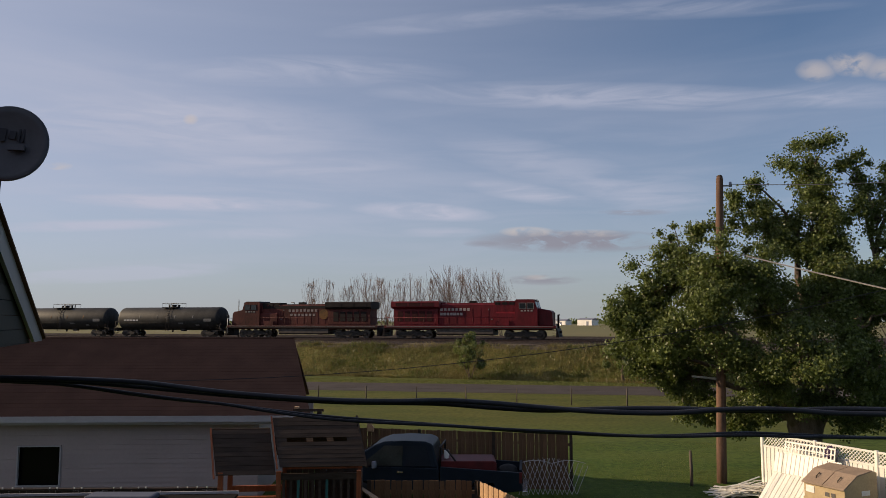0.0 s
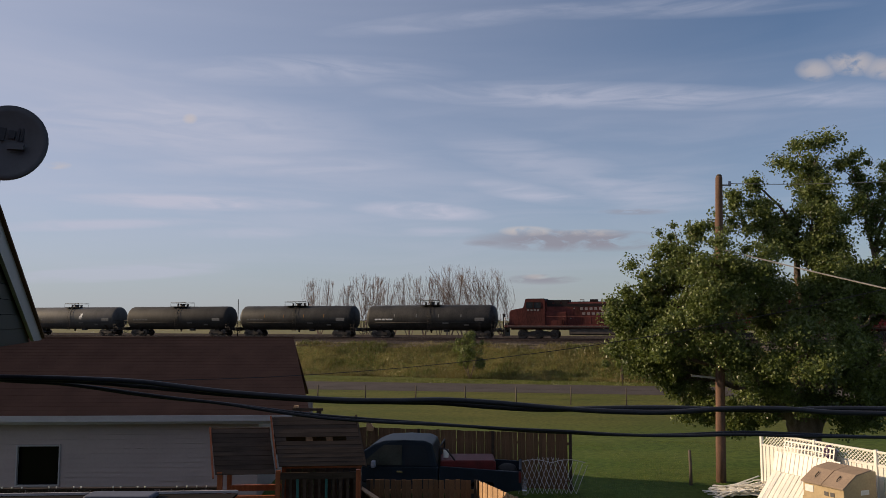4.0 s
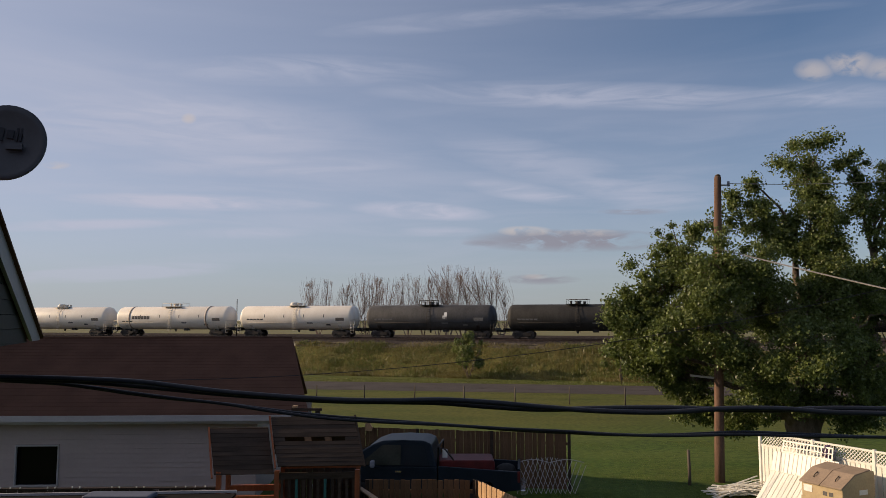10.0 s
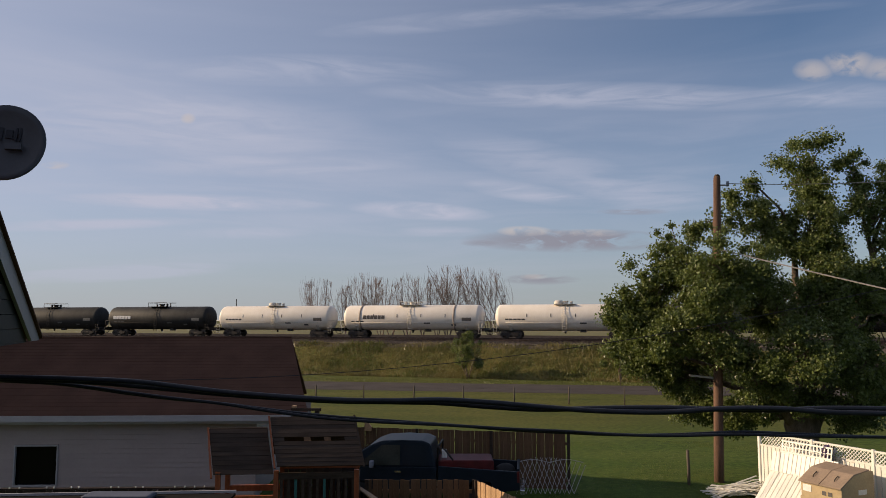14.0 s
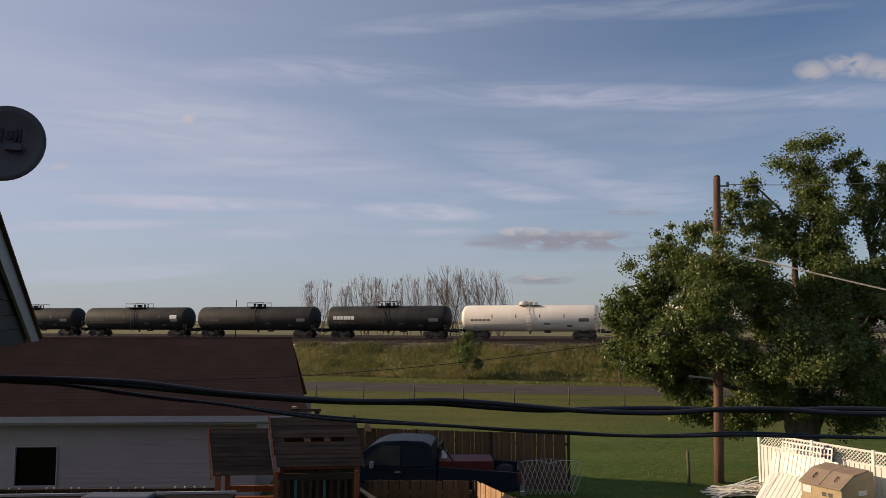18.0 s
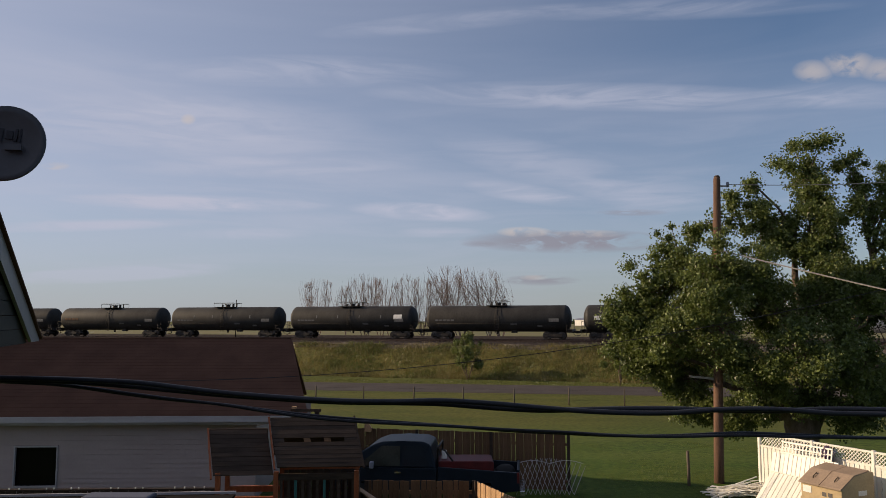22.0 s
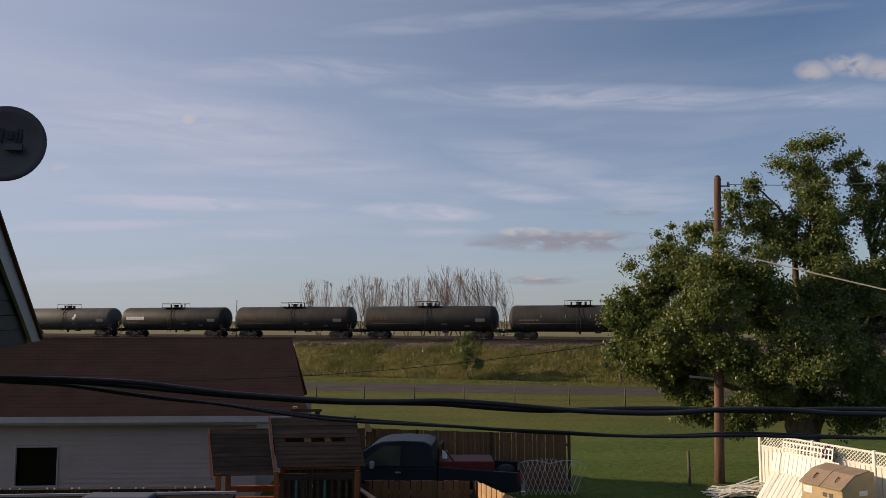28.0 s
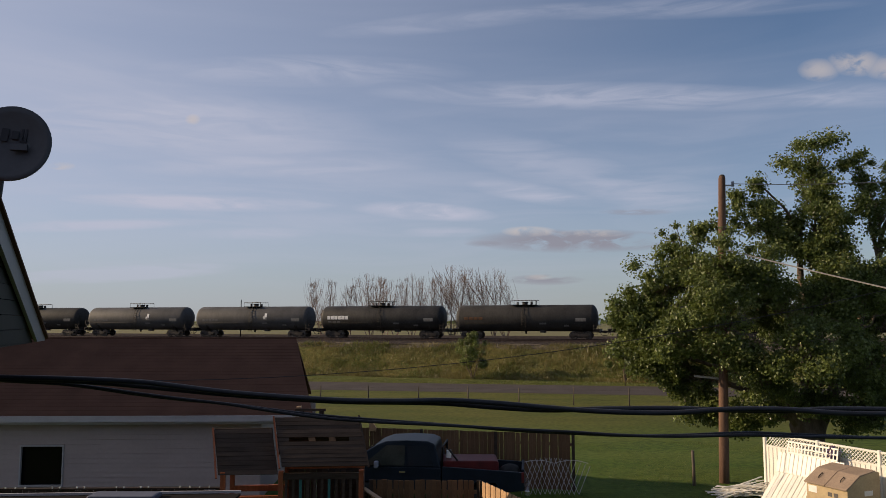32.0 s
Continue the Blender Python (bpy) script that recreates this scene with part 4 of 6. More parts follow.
# leafy boughs in the tree's own space: x, y, z of the middle, radius across and up
WEST_BOUGHS = ((-7.05, -0.3, 6.0, 0.5, 0.66), (-5.95, -0.6, 7.1, 0.55, 1.1), (-6.2, 0.2, 5.5, 0.9, 0.86), (-4.9, -0.2, 8.6, 0.42, 0.95), (-4.66, -1.2, 7.2, 0.95, 1.0), (-5.65, -1.4, 4.8, 1.0, 0.9),
               (-3.2, -0.2, 9.4, 0.55, 1.0), (-4.0, -2.6, 7.5, 0.9, 0.8), (-4.4, -2.7, 5.8, 0.95, 1.0), (-4.7, 0.7, 3.7, 0.85, 0.75), (-2.96, -0.6, 2.2, 0.6, 0.6), (-2.6, -0.3, 1.5, 0.42, 0.6), (-4.4, 0.3, 2.3, 0.34, 0.55), (-6.3, 0.6, 4.6, 0.8, 0.75), (-5.4, 0.9, 3.8, 0.8, 0.55))
MID_BOUGHS = ((-1.1, 0.3, 9.2, 0.95, 1.2), (-1.4, 0.2, 10.9, 0.32, 0.42), (-2.5, -2.3, 7.25, 0.95, 0.9), (-2.75, -2.7, 3.95, 1.05, 0.95), (-0.2, 2.4, 6.1, 1.7, 1.2), (0.75, 0.2, 11.4, 1.2, 1.25), (0.63, -0.6, 9.2, 1.1, 1.1),
              (-1.45, -3.8, 4.55, 1.1, 0.95), (0.73, -1.2, 2.6, 1.1, 0.5), (-1.2, -1.5, 2.8, 0.9, 0.55), (2.3, -1.4, 3.0, 1.0, 0.65), (-2.9, 1.6, 4.9, 1.3, 1.1), (-0.7, 1.5, 3.0, 1.3, 0.7), (-2.6, 1.8, 7.0, 1.0, 0.9), (0.3, -1.3, 7.6, 0.95, 0.8), (0.95, -0.4, 7.5, 0.75, 0.8), (-0.5, -1.9, 6.1, 1.0, 0.8))
EAST_BOUGHS = ((2.6, 0.4, 11.5, 0.6, 1.1), (2.85, -0.4, 9.8, 0.7, 1.0), (1.6, -1.6, 6.9, 1.1, 1.1), (1.0, -2.9, 4.25, 1.1, 1.05), (2.2, 1.8, 6.6, 1.3, 1.0), (4.4, 0.5, 11.7, 0.7, 1.2),
               (4.3, 0.2, 9.3, 0.8, 0.9), (6.0, 0, 8.2, 1.4, 2.0), (5.2, 0, 4.4, 1.7, 1.8), (2.9, 1.2, 3.4, 1.2, 0.8), (3.4, -0.9, 7.6, 0.8, 0.8), (1.5, -1.2, 1.9, 0.6, 0.42), (2.9, 1.3, 5.3, 1.0, 0.9), (4.2, 0.8, 6.3, 0.9, 0.9))


def poplar():
    rng = np.random.default_rng(5)
    base = Vector((13.5, 29.2, ground_z(13.5, 29.2)))
    t = thing("poplar_tree", "large leafy green poplar with a thick furrowed trunk", "tree", at=Matrix.Translation(base))
    # a short thick trunk that swells where it forks
    bm = bmesh.new()
    prof = ((-0.25, 0.9), (0.0, 0.74), (0.3, 0.6), (0.8, 0.54), (1.3, 0.56), (1.7, 0.64), (2.0, 0.58), (2.4, 0.4))
    rings = []
    for z, r in prof:
        rings.append([bm.verts.new((math.cos(a) * r * (1 + 0.10 * noise.noise((math.cos(a) * 2, math.sin(a) * 2, z * 0.7))), math.sin(a) * r * (1 + 0.10 * noise.noise((math.cos(a) * 5, math.sin(a) * 5, z))), z))
                      for a in np.linspace(0, 2 * math.pi, 28, endpoint=False)])
    for a, b in zip(rings, rings[1:]):
        for k in range(28):
            bm.faces.new((a[k], a[(k + 1) % 28], b[(k + 1) % 28], b[k])).smooth = True
    bm.faces.new(rings[-1])
    part("trunk", bm, M["bark"], t)
    boughs = WEST_BOUGHS + MID_BOUGHS + EAST_BOUGHS
    me, clumps = spray_crown("crown", boughs, 430000, 0.09, M["leaf"], rng)
    # three leaders rise from the fork; each bough's limb leaves the leader on its side
    leaders = []
    for end, r in (((-3.4, -0.8, 6.2), 0.30), ((0.1, 0.1, 9.0), 0.34), ((2.9, -0.1, 8.0), 0.28)):
        end = Vector(end)
        root = Vector((0.1 + end.x * 0.08, end.y * 0.08, 1.6))
        knee = Vector((end.x * 0.55, end.y * 0.5, 1.6 + (end.z - 1.6) * 0.4))
        line = [(root.lerp(knee, f)).lerp(knee.lerp(end, f), f) + Vector(rng.normal(0, 0.04, 3)) * (f > 0) for f in np.linspace(0, 1, 11)]
        part("leader", bm_tube(bmesh.new(), line, [r * (1 - 0.8 * k / 10) for k in range(11)], 10, cap=False), M["bark"], t)
        leaders.append(line)
    for x, y, z, ra, ru in boughs:
        end = Vector((x, y, z))
        line = leaders[0 if x < -1.8 else 1 if x < 1.4 else 2]
        low = [q for q in line if q.z < z - 0.25 * (end - q).length] or line[:2]
        root = min(low, key=lambda q: (end - q).length)
        mid = root.lerp(end, 0.5) + Vector((0.0, 0.0, 0.08 * (end - root).length))
        line = [(root.lerp(mid, f)).lerp(mid.lerp(end, f), f) + Vector(rng.normal(0, 0.04, 3)) * (f > 0) for f in np.linspace(0, 1, 8)]
        bm = bmesh.new()
        r0 = 0.035 + 0.016 * (end - root).length
        bm_tube(bm, line, [r0 * (1 - 0.8 * k / 7) for k in range(8)], 7, cap=False)
        mine = [c for c in clumps if abs(c[0] - x) < ra * 1.1 and abs(c[1] - y) < ra * 1.2 and abs(c[2] - z) < ru * 1.1]
        for c in mine[::2]:
            q = line[int(rng.integers(4, 8))]
            tip = Vector(c[:3])
            bm_tube(bm, [q, q.lerp(tip, 0.5) + Vector((0, 0, 0.08)), tip], [0.028, 0.018, 0.007], 4, cap=False)
        part("limb", bm, M["bark"], t)
    part("crown", me, None, t)
    return t


def leafy_bush(x, y, w, hgt, label, seed, count, lean=0.0):
    rng = np.random.default_rng(seed)
    z = ground_z(x, y)
    t = thing("small_tree", label, "tree", at=Matrix.Translation((x, y, z)))
    bm = bmesh.new()
    tips = []
    for k in range(4):
        limb(bm, rng, (rng.uniform(-0.15, 0.15), 0, -0.1), (rng.uniform(-0.35, 0.35), rng.uniform(-0.3, 0.3), 1), hgt * 0.75, 0.06, 2, tips, 0.3, 0.6, 3)
    part("stem", bm, M["bark"], t)
    clumps = []
    for k in range(34):
        a = rng.normal(size=3)
        a *= rng.random() ** 0.5 / np.linalg.norm(a)
        zz = hgt * 0.58 + a[2] * hgt * 0.42
        ww = w * 0.5 * (0.55 + 0.55 * math.sin(math.pi * min(1, max(0.05, zz / hgt))))
        q = rng.uniform(0.25, 0.55)
        clumps.append((a[0] * ww + lean * zz, a[1] * ww, zz, q, q, q * 1.1))
    part("crown", leaves_mesh("crown", clumps, count * 3, 0.115, M["bush_leaf"], rng), None, t)
    return t


def dead_tree(x, y, hgt, seed, bendx, stems=7, fan=0.3):
    """A vase of stems that leave the ground together, bow outwards and rise, with fine upswept twigs; bendx bows the tips."""
    rng = np.random.default_rng(seed)
    z = ground_z(x, y)
    t = thing("bare_tree", "bare leafless poplar with upswept greyish branches", "tree", "bare trees behind the track", at=Matrix.Translation((x, y, z)))
    reach = fan * hgt

    def bow(p, way, ln, rise, r, seg):
        """A branch that leaves sideways and bends up."""
        ln = max(0.02, min(ln, hgt * (1.0 - 0.28 * min(1.2, abs(p.x) / (reach * 1.4 + 0.4)) ** 2) - p.z))
        line = [p + way * ln * (0.75 * f - 0.3 * f * f) + Vector((bendx * ln * 0.5 * f * f, 0, ln * (rise * f + (1 - rise) * f * f))) for f in np.linspace(0, 1, 6)]
        bm_tube(bm, line, [r * (1 - 0.75 * i / 5) for i in range(6)], seg, cap=False)
        return line

    def aside():
        a = rng.uniform(0, 2 * math.pi)
        return Vector((math.cos(a), math.sin(a) * 0.8, 0))
    for k in range(max(3, stems - 2)):
        a = 2 * math.pi * (k + rng.uniform(0, 0.8)) / max(3, stems - 2)
        bm = bmesh.new()
        foot = Vector((*rng.normal(0, 0.15, 2), -0.2))
        main = bow(foot, Vector((math.cos(a), math.sin(a) * 0.8, 0)) * fan * 2.7, hgt * rng.uniform(0.85, 1.02), 0.8, 0.085, 5)
        for i in range(8):
            j = int(rng.integers(1, 5))
            ln = hgt * rng.uniform(0.3, 0.62) * (1.15 - 0.12 * j)
            second = bow(main[j].lerp(main[j + 1], rng.random()), (aside() + Vector((0.5 * math.cos(a), 0, 0))) * (0.62 + fan), ln, 0.55, 0.034, 4)
            for m in range(8):
                j2 = int(rng.integers(0, 4))
                l2 = ln * rng.uniform(0.25, 0.5)
                third = bow(second[j2], aside() * 0.8, l2, 0.55, 0.013, 3)
                bow(third[2], aside() * 0.8, l2 * 0.6, 0.6, 0.009, 3)
        part("bough", bm, M["dead_bark"], t)


def tufts(name, label, count, where, hgt, material, seed, wide):
    rng = np.random.default_rng(seed)
    v, f = [], []
    for k in range(count):
        x, y = where(rng)
        z = ground_z(x, y) - 0.03
        h = rng.uniform(*hgt) * (0.75 + 0.5 * noise.noise((x * 0.3, y * 0.3, 0)))
        for j in range(4):
            a = rng.uniform(0, math.pi)
            w = rng.uniform(*wide)
            dx, dy = math.cos(a) * w, math.sin(a) * w
            ox, oy = rng.normal(0, 0.12, 2)
            lx, ly = rng.normal(0, 0.22, 2) * h
            n = len(v)
            v += [(x + ox - dx, y + oy - dy, z), (x + ox + dx, y + oy + dy, z), (x + ox + lx, y + oy + ly, z + h)]
            f.append((n, n + 1, n + 2))
    me = bpy.data.meshes.new(name)
    me.from_pydata(v, [], f)
    me.materials.append(material)
    tagged(new(name, me), label, "grass", kind="stuff")


poplar()
leafy_bush(2.7, 80.0, 3.7, 4.8, "young green tree at the foot of the bank", 3, 4200)
leafy_bush(17.5, 76.0, 5.0, 5.2, "bushy green sapling at the foot of the bank", 9, 6500)
leafy_bush(20.5, 74.5, 4.5, 4.6, "low green bush beside the road verge", 12, 5000)
for i, (x, y, h, b, n, fan) in enumerate(((-20.9, 130, 10.2, 0.0, 8, 0.24), (-16.4, 131, 9.0, 0.0, 5, 0.11), (-12.9, 130, 11.0, -0.1, 9, 0.20), (-10.6, 133, 10.6, 0.1, 6, 0.16), (-8.9, 132, 9.4, 0.0, 6, 0.18),
                                          (-5.6, 130, 11.0, 0.0, 6, 0.17), (-3.4, 131, 11.2, 0.0, 6, 0.14), (-0.9, 131, 11.0, 0.1, 5, 0.14), (0.9, 130, 12.6, 0.0, 7, 0.15),
                                          (3.2, 130, 12.4, -0.4, 7, 0.20), (5.0, 132, 12.0, -0.8, 6, 0.22), (8.0, 130, 12.2, -0.1, 6, 0.16), (10.0, 131, 11.4, -0.8, 7, 0.22))):
    dead_tree(x, y, h, 40 + i, b, n, fan)


def on_bank(rng):
    x = rng.uniform(-45, 32)
    return x, TRACK_AT.y - SLOPE * (x - TRACK_AT.x) - rng.uniform(8.4, 16.2)


def in_patches(rng):
    """On the bank, where the weeds gather."""
    while True:
        x, y = on_bank(rng)
        if noise.noise((x * 0.16, y * 0.3, 4.0)) + 0.4 * noise.noise((x * 0.6, y * 0.6, 9.0)) > 0.12:
            return x, y


def on_verge(rng):
    x = rng.uniform(-45, 32)
    y = ROAD_AT - ROAD_SLOPE * x + rng.uniform(ROAD_HALF + 0.1, ROAD_HALF + 5)
    return x, y


def on_lawn(rng):
    return rng.uniform(3.5, 17.0), 24.0 + 13.0 * rng.random() ** 1.4


tufts("bank_grass", "tall dry and green grass on the railway bank", 26000, on_bank, (0.25, 0.7), M["grass_blade"], 2, (0.009, 0.022))
tufts("bank_weeds", "green weeds in patches on the railway bank", 6000, in_patches, (0.3, 0.85), M["green_blade"], 4, (0.012, 0.03))
tufts("verge_grass", "green grass along the road verge", 9000, on_verge, (0.08, 0.24), M["green_blade"], 6, (0.008, 0.018))
tufts("lawn_grass", "short green lawn grass by the white fence", 30000, on_lawn, (0.04, 0.09), M["green_blade"], 8, (0.005, 0.009))


# ---- wire fence, signs, pole and wires ----
def wire_fence():
    t = thing("wire_fence", "low wire field fence on thin weathered posts", "fence")
    xs = (-20.5, -16.9, -13.2, -9.5, -5.85, -2.1, 1.55, 5.2, 9.05, 12.9, 16.7, 20.5, 24.3)
    for x in xs:
        y = 57.0 - 0.15 * x
        z = ground_z(x, y)
        bm = bm_tube(bmesh.new(), [(x, y, z - 0.2), (x + random.uniform(-0.03, 0.03), y, z + random.uniform(1.12, 1.25))], 0.05, 7)
        part("post", bm, M["post_wood"], t)
    for dz in (0.35, 0.7, 1.05):
        pts = [(x, 57.0 - 0.15 * x - 0.06, ground_z(x, 57.0 - 0.15 * x) + dz) for x in xs]
        part("wire", bm_tube(bmesh.new(), pts, 0.004, 4), M["steel"], t)


wire_fence()
s = thing("road_sign", "small grey sign on a thin post by the road", "sign", at=Matrix.Translation((16.5, 71.8, ground_z(16.5, 71.8))))
part("post", bm_tube(bmesh.new(), [(0, 0, -0.2), (0, 0, 3.0)], 0.03, 8), M["post_wood"], s)
part("plate", bm_box(bmesh.new(), 0, -0.06, 2.85, 0.75, 0.02, 0.3), M["dark_plastic"], s)

solid("mast", bm_tube(bmesh.new(), [(0, 0, -0.3), (0, 0, 5.6)], [0.07, 0.055], 8), M["steel"], "thin dark steel mast behind the railway track", "mast",
      at=Matrix.Translation((-28.9, 108.0, ground_z(-28.9, 108.0))))
p = solid("marker_post", bm_tube(bmesh.new(), [(0, 0, -0.3), (0.0, 0, 0.6), (-0.02, 0, 1.18)], [0.06, 0.055, 0.05], 8), M["post_wood"],
          "short weathered wooden post standing in the lawn", "post", at=Matrix.Translation((8.42, 26.8, 0)))
pole = thing("utility_pole", "tall brown wooden utility pole with a small bracket", "utility pole", at=Matrix.Translation((9.62, 27.3, 0)))
bm = bm_tube(bmesh.new(), [(0, 0, -0.4), (0.03, 0, 1.2), (0.14, 0, 5.4), (0.24, 0, 9.2), (0.28, 0, 10.7), (0.285, 0, 10.78)], [0.175, 0.168, 0.15, 0.13, 0.12, 0.095], 16)
part("shaft", bm, M["pole"], pole)
part("insulator_bracket", bm_box(bmesh.new(), 0.5, 0, 10.44, 0.42, 0.05, 0.05), M["wire"], pole)
part("insulator", bm_tube(bmesh.new(), [(0.66, 0, 10.4), (0.66, 0, 10.58)], 0.05, 8), M["plastic"], pole)
part("pole_cap", bm_tube(bmesh.new(), [(0.285, 0, 10.78), (0.285, 0, 10.83)], [0.11, 0.06], 12), M["post_wood"], pole)
part("side_arm", bm_box(bmesh.new(), -0.5, 0.0, 3.62, 0.85, 0.06, 0.07, Euler((0, radians(6), 0)).to_matrix()), M["wire"], pole)


def sagging(a, b, sag, n=24):
    a, b = Vector(a), Vector(b)
    return [a.lerp(b, k / n) - Vector((0, 0, sag * 4 * (k / n) * (1 - k / n))) for k in range(n + 1)]


def wire(a, b, sag, r, material, label):
    solid("overhead_wire", bm_tube(bmesh.new(), sagging(a, b, sag), r, 5), M[material], label, "wire")


wire((10.3, 27.3, 10.5), (24.0, 26.0, 11.3), 0.35, 0.014, "wire", "thin pale wire from the pole's top")
wire((9.85, 27.2, 8.12), (13.94, 16.04, 5.21), 0.05, 0.022, "wire", "pale service wire running from the pole through the leaves")
wire((-16.5, 25.3, 3.8), (20.0, 25.0, 8.1), 1.57, 0.012, "cable", "thin dark service wire crossing before the bank")


def hung(name, label, strands):
    """A cable of strands, each a smooth line of (x, z) at its own distance: depth, radius, line."""
    t = thing(name, label, "cable")
    for depth, r, pts in strands:
        pts = [Vector((x, depth, z)) for x, z in pts]
        m, line = len(pts) - 1, []
        for k in range(181):
            w = k / 180 * m
            i = min(m - 1, int(w))
            f = w - i
            p0, p1, p2, p3 = pts[max(0, i - 1)], pts[i], pts[i + 1], pts[min(m, i + 2)]
            line.append(0.5 * (2 * p1 + (p2 - p0) * f + (2 * p0 - 5 * p1 + 4 * p2 - p3) * f * f + (3 * p1 - p0 - 3 * p2 + p3) * f * f * f))
        part("strand", bm_tube(bmesh.new(), line, r, 9), M["cable"], t)
    return t


UPPER = ((-3.29, 5.252), (-2.85, 5.237), (-2.42, 5.228), (-1.98, 5.208), (-1.69, 5.176), (-1.4, 5.142), (-1.03, 5.113), (-0.67, 5.092), (-0.31, 5.087), (0.0, 5.092), (0.31, 5.075), (0.64, 5.047), (1.0, 5.022),
         (1.42, 5.014), (1.8, 5.036), (2.16, 5.036), (2.49, 5.013), (2.96, 5.003), (3.7, 4.975))
LOWER = ((-3.29, 5.241), (-2.85, 5.219), (-2.49, 5.212), (-2.12, 5.188), (-1.76, 5.155), (-1.4, 5.122), (-1.03, 5.097), (-0.67, 5.078), (-0.3, 5.073), (0.0, 5.066), (0.31, 5.042), (0.64, 5.025), (1.0, 5.033),
         (1.42, 5.037), (1.8, 5.026), (2.16, 5.021), (2.49, 5.033), (2.96, 5.026), (3.7, 4.99))
PHONE = ((-3.29, 5.234), (-2.85, 5.205), (-2.49, 5.187), (-2.27, 5.163), (-2.05, 5.133), (-1.76, 5.096), (-1.42, 5.058), (-1.14, 5.015), (-0.81, 4.972), (-0.49, 4.947), (0.0, 4.924), (0.42, 4.899), (0.78, 4.883),
         (1.14, 4.862), (1.5, 4.855), (1.94, 4.863), (2.3, 4.853), (2.95, 4.844), (3.7, 4.835))
hung("service_cable", "thick black two-strand service cable slung across the yard", ((4.98, 0.017, UPPER), (5.03, 0.0165, LOWER)))
hung("phone_cable", "thinner black cable slung below the service cable", ((5.06, 0.0105, [(x, z) for x, z in PHONE]), (5.085, 0.0095, [(x, z - 0.012 * math.sin(x * 2.3)) for x, z in PHONE])))



# ---- houses that shade the yard round the camera's deck; only the gable is seen ----
def near_house():
    t = thing("near_house", "dark-sided house with a white-trimmed gable beside the deck", "house")
    turn = Euler((0, 0, radians(-70.4))).to_matrix().to_4x4()
    # gable end: a horizontal run from the far eave towards the deck, in its own space x along the wall, z up
    g = Matrix.Translation((-4.14, 8.0, 5.44)) @ turn @ Matrix.Translation((0, -0.08, 0))
    for k in range(14):
        z0, z1 = k * 0.125 - 0.04, (k + 1) * 0.125 - 0.045
        x0, x1 = (z0 + 0.22) / 0.41, (z1 + 0.22) / 0.41
        bm = bm_prism(bmesh.new(), [(x0, z0), (x1, z1), (4.9, z1), (4.9, z0)], 0.004 * (k % 2), -0.12, "y")
        for v in bm.verts:
            v.co = g @ v.co
        part("siding_board", bm, M["dark_siding"], t)

    def slab(name, pts, y0, y1, material):
        bm = bm_prism(bmesh.new(), pts, y0, y1, "y")
        for v in bm.verts:
            v.co = g @ v.co
        part(name, bm, material, t)
    slab("rake_board", [(0.0, -0.045), (0.0, -0.02), (4.9, 1.985), (4.9, 1.765), (0.46, -0.045)], 0.02, 0.05, M["shaded_trim"])
    slab("roof", [(-0.02, -0.03), (4.9, 1.988), (4.9, 2.012), (-0.02, -0.005)], -5.0, 0.08, M["shingle"])
    slab("soffit", [(0.42, -0.055), (4.9, -0.055), (4.9, -0.042), (0.42, -0.042)], -4.0, 0.0, M["dark_siding"])
    slab("gable_core", [(0.4, -0.04), (4.9, -0.04), (4.9, 1.72)], -3.0, -0.13, M["dark_siding"])
    # body and main roof are unseen, added out of view; they shade the cables
    bm = bm_box(bmesh.new(), -13.0, 0.5, 3.0, 15.0, 13.0, 6.0)
    part("wall", bm, M["dark_siding"], t)
    part("main_roof", bm_prism(bmesh.new(), [(-6.6, 5.8), (0.5, 8.6), (7.6, 5.8)], -21.0, -5.3, "x"), M["shingle"], t)
    return t


def deck_house():
    # unseen, added behind the camera; its ridge height was set by its shadow
    t = thing("deck_house", "unseen house added behind the camera, with a low brown roof", "house")
    part("wall", bm_box(bmesh.new(), -0.6, -5.0, 2.0, 9.0, 6.0, 4.0), M["dark_siding"], t)
    part("roof", bm_prism(bmesh.new(), [(-8.6, 3.9), (-5.0, 6.4), (-1.4, 3.9)], -5.2, 4.2, "x"), M["shingle"], t)
    part("deck", bm_box(bmesh.new(), -0.6, -0.5, 3.9, 9.0, 2.0, 0.12), M["wood_dark"], t)
    for x in (-4.9, 3.7):
        part("deck_post", bm_box(bmesh.new(), x, 0.4, 1.9, 0.14, 0.14, 3.9), M["wood_dark"], t)


def shade_house():
    # unseen blocker, added only to throw shade over garage roof, truck and fence
    t = thing("shade_house", "unseen tall dark house added to keep the sun off the garage", "house")
    part("wall", bm_box(bmesh.new(), -26.0, 28.2, 4.4, 12.0, 7.4, 8.8), M["dark_siding"], t)
    part("roof", bm_prism(bmesh.new(), [(24.2, 8.7), (25.0, 10.9), (31.4, 10.9), (32.2, 8.7)], -32.3, -19.7, "x"), M["shingle"], t)


near_house()
deck_house()
shade_house()


